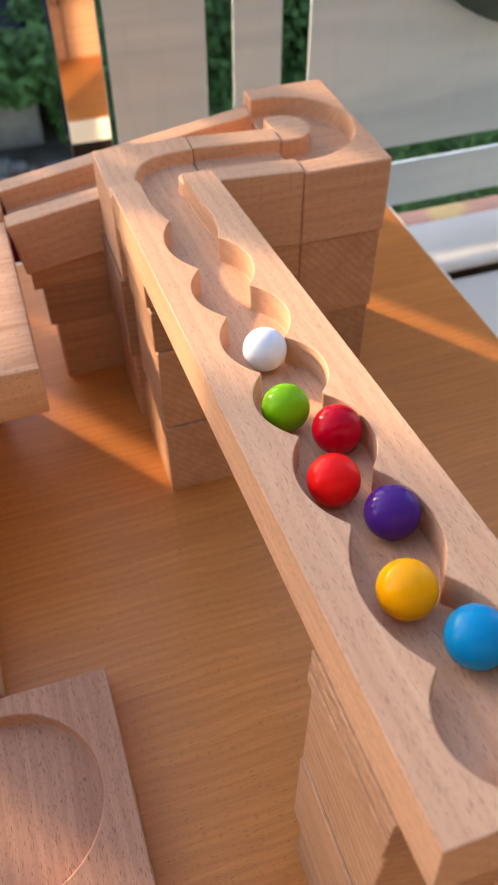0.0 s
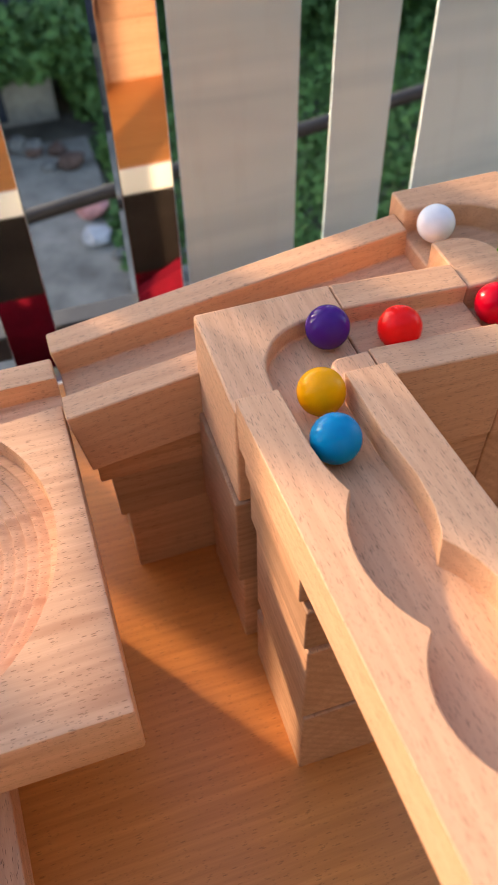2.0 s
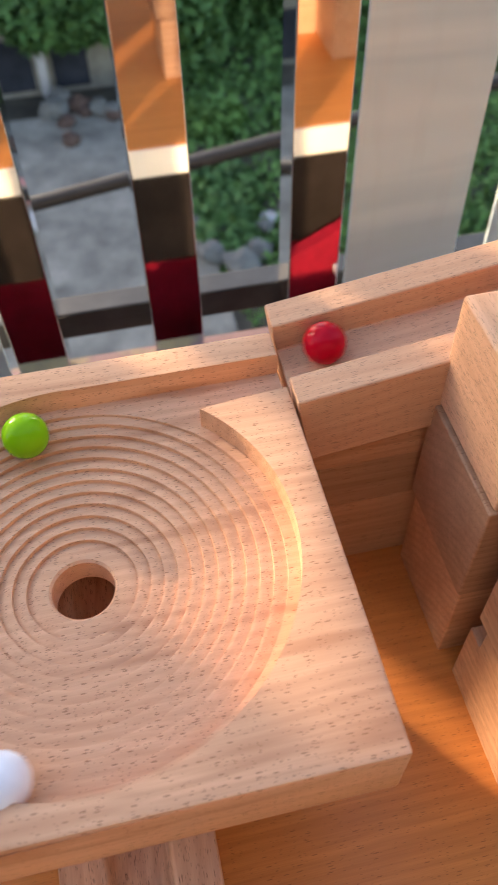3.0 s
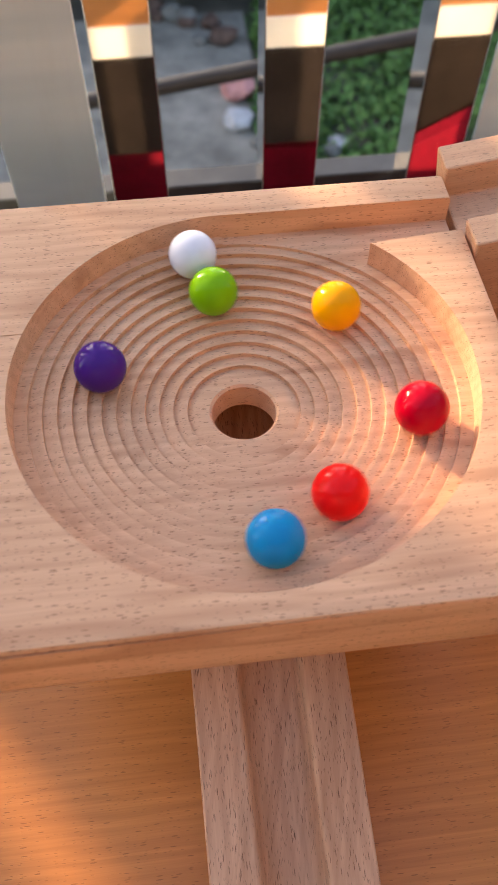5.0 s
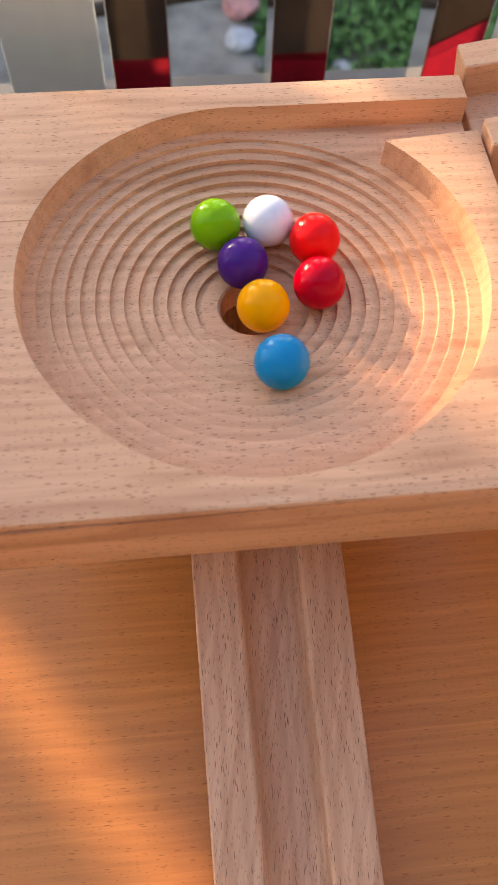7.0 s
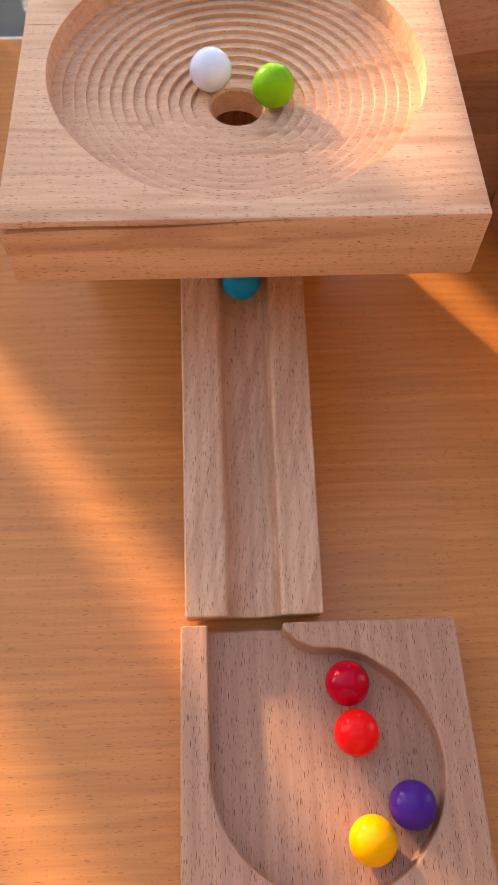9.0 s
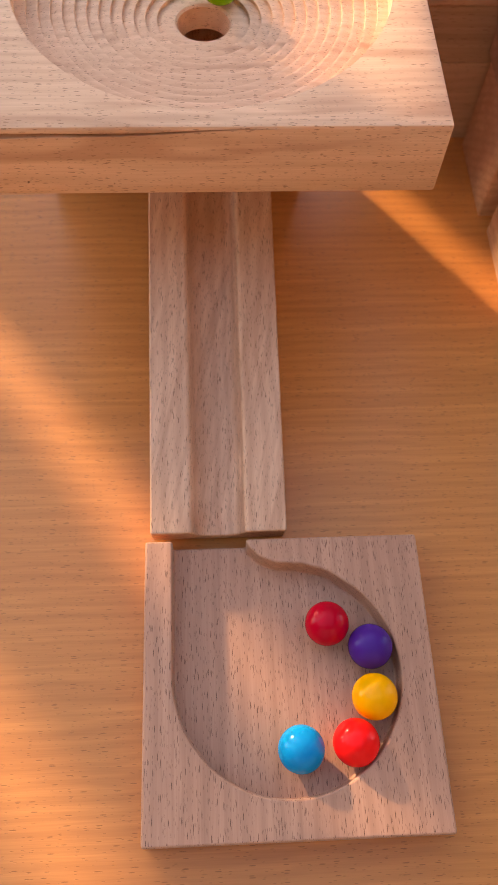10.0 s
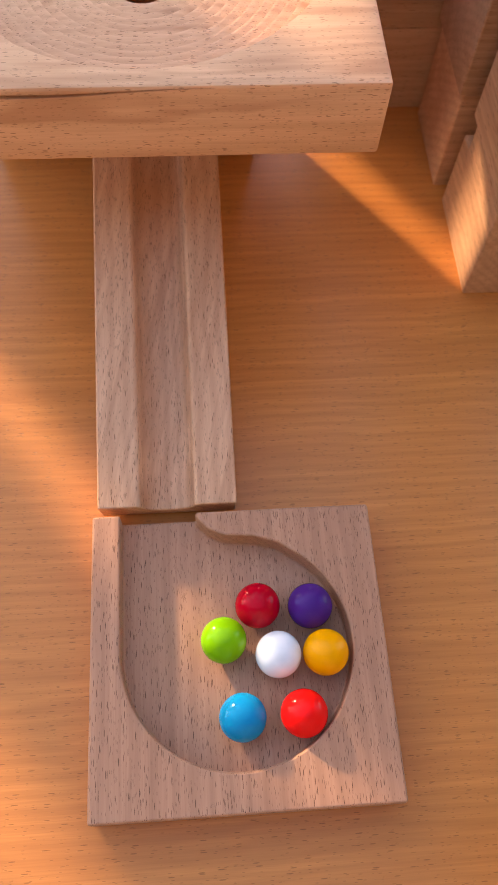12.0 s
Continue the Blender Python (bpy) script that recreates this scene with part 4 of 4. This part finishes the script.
        (5.6, -0.1101, 0.3989, 0.1096), (5.7, -0.1063, 0.3753, 0.1093), (5.8, -0.0861, 0.3628, 0.1090), (5.9, -0.0644, 0.3659, 0.1093), (6, -0.0522, 0.3855, 0.1094),
        (6.1, -0.0574, 0.4048, 0.1093), (6.2, -0.0720, 0.4161, 0.1093), (6.3, -0.0914, 0.4164, 0.1094), (6.4, -0.1082, 0.4031, 0.1096), (6.5, -0.1099, 0.3837, 0.1094),
        (6.6, -0.0970, 0.3647, 0.1094), (6.7, -0.0786, 0.3618, 0.1091), (6.8, -0.0629, 0.3722, 0.1087), (6.9, -0.0554, 0.3893, 0.1088), (7, -0.0606, 0.4055, 0.1089),
        (7.1, -0.0755, 0.4148, 0.1089), (7.2, -0.0932, 0.4139, 0.1091), (7.3, -0.1070, 0.3871, 0.1089), (7.4, -0.0922, 0.3660, 0.1088), (7.5, -0.0647, 0.3679, 0.1090),
        (7.6, -0.0647, 0.3908, 0.1074), (7.7, -0.0783, 0.4003, 0.1066), (7.8, -0.0891, 0.3964, 0.1065), (7.9, -0.0837, 0.3783, 0.1065), (8, -0.0737, 0.3808, 0.1065),
        (8.06, -0.0810, 0.3890, 0.0980), (8.13, -0.0810, 0.3870, 0.0543), (8.26, -0.0810, 0.3680, 0.0503), (8.36, -0.0810, 0.3380, 0.0439), (8.46, -0.0810, 0.2950, 0.0347),
        (8.56, -0.0810, 0.2380, 0.0226), (8.66, -0.0830, 0.1900, 0.0150), (8.8, -0.0535, 0.1574, 0.0150), (8.9, -0.0316, 0.1738, 0.0150), (9, -0.0469, 0.1773, 0.0150),
        (9.1, -0.0597, 0.1776, 0.0150), (9.2, -0.0716, 0.1774, 0.0150), (9.3, -0.0805, 0.1749, 0.0150), (9.4, -0.0867, 0.1592, 0.0150), (9.5, -0.0680, 0.1392, 0.0150),
        (9.6, -0.0445, 0.1390, 0.0150), (9.7, -0.0375, 0.1444, 0.0150), (9.8, -0.0363, 0.1448, 0.0150), (10, -0.0363, 0.1442, 0.0150), (10.5, -0.0371, 0.1438, 0.0150),
        (11.5, -0.0361, 0.1441, 0.0150), (11.8, -0.0372, 0.1430, 0.0150), (12, -0.0371, 0.1444, 0.0150),
    ],
    "purple": [
        (0, 0.0805, 0.1435, 0.1882), (0.1, 0.0734, 0.1483, 0.1876), (0.2, 0.0724, 0.1624, 0.1858), (0.3, 0.0815, 0.1760, 0.1842), (0.4, 0.0750, 0.1898, 0.1825),
        (0.5, 0.0778, 0.2070, 0.1803), (0.6, 0.0827, 0.2226, 0.1784), (0.7, 0.0779, 0.2340, 0.1770), (0.8, 0.0711, 0.2441, 0.1758), (0.9, 0.0775, 0.2510, 0.1749),
        (1, 0.0794, 0.2599, 0.1738), (1.1, 0.0709, 0.2697, 0.1726), (1.2, 0.0745, 0.2830, 0.1710), (1.3, 0.0784, 0.2994, 0.1690), (1.4, 0.0682, 0.3155, 0.1670),
        (1.5, 0.0772, 0.3283, 0.1654), (1.6, 0.0757, 0.3469, 0.1632), (1.7, 0.0734, 0.3713, 0.1602), (1.8, 0.0758, 0.3995, 0.1555), (1.9, 0.0844, 0.4065, 0.1555),
        (2, 0.0912, 0.4091, 0.1555), (2.1, 0.0918, 0.4098, 0.1555), (2.2, 0.0925, 0.4078, 0.1555), (2.3, 0.1089, 0.4072, 0.1543), (2.5, 0.1680, 0.4120, 0.1475),
        (2.68, 0.1800, 0.4320, 0.1475), (2.89, 0.1700, 0.4520, 0.1475), (3.13, 0.1350, 0.4580, 0.1379), (3.37, 0.0850, 0.4580, 0.1299), (3.6, 0.0145, 0.4545, 0.1186),
        (3.7, -0.0414, 0.4500, 0.1153), (3.8, -0.0850, 0.4465, 0.1138), (3.9, -0.1171, 0.4323, 0.1136), (4, -0.1345, 0.4027, 0.1135), (4.1, -0.1312, 0.3692, 0.1133),
        (4.2, -0.1117, 0.3468, 0.1130), (4.3, -0.0794, 0.3461, 0.1115), (4.4, -0.0476, 0.3528, 0.1125), (4.5, -0.0336, 0.3762, 0.1125), (4.6, -0.0362, 0.4059, 0.1123),
        (4.7, -0.0552, 0.4279, 0.1121), (4.8, -0.0829, 0.4344, 0.1119), (4.9, -0.1084, 0.4238, 0.1117), (5, -0.1224, 0.4008, 0.1115), (5.1, -0.1203, 0.3748, 0.1114),
        (5.2, -0.1039, 0.3555, 0.1112), (5.3, -0.0799, 0.3496, 0.1110), (5.4, -0.0627, 0.3554, 0.1108), (5.5, -0.0535, 0.3707, 0.1100), (5.6, -0.0571, 0.3940, 0.1086),
        (5.7, -0.0749, 0.4112, 0.1084), (5.8, -0.0977, 0.4144, 0.1096), (5.9, -0.1105, 0.3995, 0.1097), (6, -0.1063, 0.3798, 0.1090), (6.1, -0.0896, 0.3702, 0.1080),
        (6.2, -0.0693, 0.3757, 0.1076), (6.3, -0.0655, 0.3947, 0.1074), (6.4, -0.0787, 0.4064, 0.1076), (6.5, -0.0938, 0.4011, 0.1076), (6.6, -0.0963, 0.3890, 0.1072),
        (6.7, -0.0857, 0.3789, 0.1066), (6.8, -0.0745, 0.3837, 0.1063), (6.9, -0.0730, 0.3978, 0.1067), (7, -0.0830, 0.3999, 0.1065), (7.1, -0.0922, 0.3915, 0.1066),
        (7.2, -0.0862, 0.3789, 0.1066), (7.3, -0.0791, 0.3782, 0.1065), (7.4, -0.0709, 0.3843, 0.1066), (7.46, -0.0810, 0.3890, 0.0980), (7.53, -0.0810, 0.3870, 0.0543),
        (7.66, -0.0810, 0.3680, 0.0503), (7.76, -0.0810, 0.3380, 0.0439), (7.86, -0.0810, 0.2950, 0.0347), (7.96, -0.0810, 0.2380, 0.0226), (8.08, -0.0830, 0.1850, 0.0150),
        (8.24, -0.0620, 0.1650, 0.0150), (8.41, -0.0400, 0.1600, 0.0150), (8.61, -0.0360, 0.1520, 0.0150), (8.8, -0.0475, 0.1412, 0.0150), (8.9, -0.0388, 0.1451, 0.0150),
        (9, -0.0309, 0.1540, 0.0150), (9.1, -0.0294, 0.1619, 0.0150), (9.2, -0.0298, 0.1699, 0.0150), (9.3, -0.0285, 0.1737, 0.0150), (9.4, -0.0287, 0.1748, 0.0150),
        (9.5, -0.0283, 0.1748, 0.0150), (9.6, -0.0277, 0.1732, 0.0150), (9.7, -0.0287, 0.1745, 0.0150), (9.8, -0.0290, 0.1759, 0.0150), (10, -0.0282, 0.1755, 0.0150),
        (10.5, -0.0282, 0.1743, 0.0150), (11.5, -0.0283, 0.1744, 0.0150), (11.8, -0.0291, 0.1772, 0.0150), (12, -0.0317, 0.1797, 0.0150),
    ],
    "yellow": [
        (0, 0.0722, 0.1187, 0.1912), (0.1, 0.0733, 0.1225, 0.1907), (0.2, 0.0818, 0.1369, 0.1890), (0.3, 0.0737, 0.1476, 0.1876), (0.4, 0.0736, 0.1643, 0.1856),
        (0.5, 0.0834, 0.1822, 0.1834), (0.6, 0.0761, 0.1962, 0.1817), (0.7, 0.0740, 0.2096, 0.1800), (0.8, 0.0801, 0.2248, 0.1782), (0.9, 0.0711, 0.2322, 0.1772),
        (1, 0.0719, 0.2430, 0.1759), (1.1, 0.0806, 0.2498, 0.1751), (1.2, 0.0749, 0.2612, 0.1737), (1.3, 0.0707, 0.2738, 0.1721), (1.4, 0.0777, 0.2864, 0.1706),
        (1.5, 0.0765, 0.3027, 0.1686), (1.6, 0.0691, 0.3223, 0.1662), (1.7, 0.0779, 0.3356, 0.1645), (1.8, 0.0746, 0.3531, 0.1624), (1.9, 0.0697, 0.3739, 0.1598),
        (2, 0.0764, 0.3780, 0.1593), (2.1, 0.0737, 0.3887, 0.1555), (2.2, 0.0734, 0.4005, 0.1555), (2.3, 0.0810, 0.4103, 0.1555), (2.4, 0.0925, 0.4142, 0.1555),
        (2.5, 0.1380, 0.4060, 0.1506), (2.69, 0.1680, 0.4120, 0.1475), (2.9, 0.1800, 0.4320, 0.1475), (3.14, 0.1700, 0.4520, 0.1475), (3.42, 0.1350, 0.4580, 0.1379),
        (3.69, 0.0850, 0.4580, 0.1299), (3.88, 0.0400, 0.4580, 0.1227), (4, 0.0040, 0.4570, 0.1169), (4.1, -0.0448, 0.4350, 0.1140), (4.2, -0.0816, 0.4475, 0.1140),
        (4.3, -0.1155, 0.4362, 0.1140), (4.4, -0.1387, 0.3988, 0.1140), (4.5, -0.1321, 0.3606, 0.1140), (4.6, -0.1043, 0.3373, 0.1137), (4.7, -0.0677, 0.3375, 0.1131),
        (4.8, -0.0412, 0.3593, 0.1126), (4.9, -0.0349, 0.3907, 0.1120), (5, -0.0488, 0.4168, 0.1115), (5.1, -0.0740, 0.4274, 0.1109), (5.2, -0.0979, 0.4202, 0.1104),
        (5.3, -0.1105, 0.4014, 0.1098), (5.4, -0.1031, 0.3777, 0.1087), (5.5, -0.0876, 0.3651, 0.1087), (5.6, -0.0704, 0.3729, 0.1078), (5.7, -0.0625, 0.3924, 0.1078),
        (5.8, -0.0689, 0.4098, 0.1086), (5.9, -0.0859, 0.4095, 0.1081), (6, -0.1012, 0.3989, 0.1083), (6.1, -0.1029, 0.3823, 0.1084), (6.2, -0.0929, 0.3701, 0.1083),
        (6.3, -0.0781, 0.3672, 0.1083), (6.4, -0.0671, 0.3758, 0.1078), (6.5, -0.0668, 0.3906, 0.1071), (6.6, -0.0794, 0.4009, 0.1067), (6.7, -0.0893, 0.3945, 0.1064),
        (6.8, -0.0905, 0.3849, 0.1064), (6.9, -0.0830, 0.3794, 0.1063), (7, -0.0786, 0.3833, 0.1063), (7.08, -0.0810, 0.3890, 0.0980), (7.15, -0.0810, 0.3870, 0.0543),
        (7.28, -0.0810, 0.3680, 0.0503), (7.38, -0.0810, 0.3380, 0.0439), (7.48, -0.0810, 0.2950, 0.0347), (7.58, -0.0810, 0.2380, 0.0226), (7.7, -0.0830, 0.1850, 0.0150),
        (7.86, -0.0600, 0.1450, 0.0150), (8.03, -0.0350, 0.1500, 0.0150), (8.28, -0.0450, 0.1400, 0.0150), (8.53, -0.0620, 0.1385, 0.0150), (8.8, -0.0653, 0.1387, 0.0150),
        (8.9, -0.0555, 0.1413, 0.0150), (9, -0.0451, 0.1441, 0.0150), (9.1, -0.0366, 0.1476, 0.0150), (9.2, -0.0334, 0.1535, 0.0150), (9.3, -0.0305, 0.1576, 0.0150),
        (9.4, -0.0302, 0.1556, 0.0150), (9.5, -0.0299, 0.1546, 0.0150), (9.6, -0.0308, 0.1532, 0.0150), (9.7, -0.0289, 0.1585, 0.0150), (9.8, -0.0285, 0.1598, 0.0150),
        (10, -0.0285, 0.1586, 0.0150), (10.5, -0.0289, 0.1577, 0.0150), (11.5, -0.0285, 0.1583, 0.0150), (11.8, -0.0278, 0.1601, 0.0150), (12, -0.0279, 0.1636, 0.0150),
    ],
    "blue": [
        (0, 0.0811, 0.1007, 0.1934), (0.1, 0.0768, 0.1061, 0.1928), (0.2, 0.0715, 0.1157, 0.1916), (0.3, 0.0761, 0.1273, 0.1901), (0.4, 0.0835, 0.1434, 0.1882),
        (0.5, 0.0735, 0.1578, 0.1864), (0.6, 0.0765, 0.1746, 0.1843), (0.7, 0.0835, 0.1885, 0.1826), (0.8, 0.0739, 0.1979, 0.1815), (0.9, 0.0737, 0.2092, 0.1801),
        (1, 0.0810, 0.2199, 0.1788), (1.1, 0.0718, 0.2267, 0.1779), (1.2, 0.0704, 0.2399, 0.1763), (1.3, 0.0807, 0.2517, 0.1749), (1.4, 0.0736, 0.2656, 0.1732),
        (1.5, 0.0741, 0.2805, 0.1713), (1.6, 0.0807, 0.2961, 0.1694), (1.7, 0.0741, 0.3100, 0.1677), (1.8, 0.0736, 0.3240, 0.1660), (1.9, 0.0796, 0.3375, 0.1643),
        (2, 0.0724, 0.3566, 0.1620), (2.1, 0.0693, 0.3671, 0.1607), (2.2, 0.0656, 0.3798, 0.1591), (2.3, 0.0660, 0.3988, 0.1555), (2.4, 0.0758, 0.4071, 0.1555),
        (2.5, 0.0869, 0.4082, 0.1555), (2.64, 0.1380, 0.4060, 0.1506), (2.83, 0.1680, 0.4120, 0.1475), (3.04, 0.1800, 0.4320, 0.1475), (3.28, 0.1700, 0.4520, 0.1475),
        (3.57, 0.1350, 0.4580, 0.1379), (3.84, 0.0850, 0.4580, 0.1299), (4.03, 0.0400, 0.4580, 0.1227), (4.15, 0.0040, 0.4570, 0.1169), (4.3, -0.0469, 0.4366, 0.1140),
        (4.4, -0.0731, 0.4470, 0.1140), (4.5, -0.1038, 0.4429, 0.1140), (4.6, -0.1292, 0.4222, 0.1140), (4.7, -0.1395, 0.3911, 0.1140), (4.8, -0.1311, 0.3606, 0.1138),
        (4.9, -0.1073, 0.3416, 0.1133), (5, -0.0787, 0.3382, 0.1128), (5.1, -0.0544, 0.3497, 0.1122), (5.2, -0.0408, 0.3708, 0.1117), (5.3, -0.0405, 0.3941, 0.1112),
        (5.4, -0.0573, 0.4219, 0.1112), (5.5, -0.0763, 0.4309, 0.1114), (5.6, -0.0964, 0.4289, 0.1115), (5.7, -0.1131, 0.4176, 0.1115), (5.8, -0.1222, 0.4005, 0.1115),
        (5.9, -0.1199, 0.3789, 0.1111), (6, -0.1078, 0.3627, 0.1107), (6.1, -0.0868, 0.3547, 0.1103), (6.2, -0.0651, 0.3623, 0.1097), (6.3, -0.0499, 0.3787, 0.1099),
        (6.4, -0.0503, 0.3993, 0.1099), (6.5, -0.0653, 0.4131, 0.1093), (6.6, -0.0898, 0.4142, 0.1090), (6.7, -0.1085, 0.4001, 0.1095), (6.8, -0.1084, 0.3795, 0.1093),
        (6.9, -0.0946, 0.3642, 0.1092), (7, -0.0759, 0.3612, 0.1092), (7.1, -0.0634, 0.3721, 0.1086), (7.2, -0.0647, 0.3932, 0.1074), (7.3, -0.0724, 0.4030, 0.1074),
        (7.4, -0.0845, 0.4048, 0.1073), (7.5, -0.0943, 0.3977, 0.1073), (7.6, -0.0963, 0.3861, 0.1073), (7.7, -0.0900, 0.3755, 0.1074), (7.8, -0.0787, 0.3742, 0.1072),
        (7.9, -0.0681, 0.3801, 0.1073), (8, -0.0640, 0.3931, 0.1076), (8.1, -0.0722, 0.4000, 0.1070), (8.2, -0.0823, 0.4027, 0.1070), (8.3, -0.0926, 0.3972, 0.1070),
        (8.4, -0.0950, 0.3853, 0.1071), (8.5, -0.0871, 0.3756, 0.1071), (8.6, -0.0745, 0.3756, 0.1071), (8.7, -0.0700, 0.3900, 0.1066), (8.76, -0.0810, 0.3890, 0.0980),
        (8.83, -0.0810, 0.3870, 0.0543), (8.93, -0.0810, 0.3710, 0.0509), (9, -0.0804, 0.3496, 0.0463), (9.1, -0.0826, 0.3238, 0.0408), (9.2, -0.0825, 0.2843, 0.0324),
        (9.3, -0.0819, 0.2313, 0.0211), (9.4, -0.0781, 0.1851, 0.0150), (9.5, -0.0675, 0.1693, 0.0150), (9.6, -0.0555, 0.1528, 0.0150), (9.7, -0.0553, 0.1494, 0.0150),
        (9.8, -0.0560, 0.1470, 0.0150), (10, -0.0547, 0.1428, 0.0150), (10.5, -0.0517, 0.1375, 0.0150), (11.5, -0.0508, 0.1387, 0.0150), (11.8, -0.0532, 0.1391, 0.0150),
        (12, -0.0573, 0.1443, 0.0150),
    ],
}

BALLS = {"white": ((0.80, 0.82, 0.87), "small glossy white painted marble"), "green": ((0.20, 0.47, 0.003), "small glossy lime-green painted marble"), "dark_red": ((0.50, 0.001, 0.014), "small glossy dark red painted marble"),
         "red": ((0.97, 0.010, 0.008), "small glossy bright red painted marble"), "purple": ((0.070, 0.016, 0.19), "small glossy purple painted marble"), "yellow": ((1.0, 0.40, 0.0), "small glossy yellow painted marble"), "blue": ((0.0, 0.24, 0.50), "small glossy sky-blue painted marble")}


def marble(col, label):
    bm = bmesh.new()
    bmesh.ops.create_uvsphere(bm, u_segments=48, v_segments=28, radius=0.0078)
    m, n, l, p = material("marble_paint")
    tc = n.new("ShaderNodeTexCoord")
    a = stretched(n, l, tc.outputs["Object"], (160, 160, 160), 4)
    l.new(mixed(n, l, ramped(n, l, a, [(0.35, 0), (0.7, 1)]), [c * 0.9 for c in col], col), p.inputs["Base Color"])
    p.inputs["Roughness"].default_value = 0.12
    p.inputs["Specular IOR Level"].default_value = 0.14
    ob = part("marble", bm, m)
    ob.data.shade_smooth()
    return tagged(ob, label, "marble", "rolling marbles")


MARBLES = {k: marble(*v) for k, v in BALLS.items()}


def motions():
    for k, rows in BALL_ROWS.items():
        walk(MARBLES[k], [(t, pose(x, y, z)) for t, x, y, z in rows])


motions()
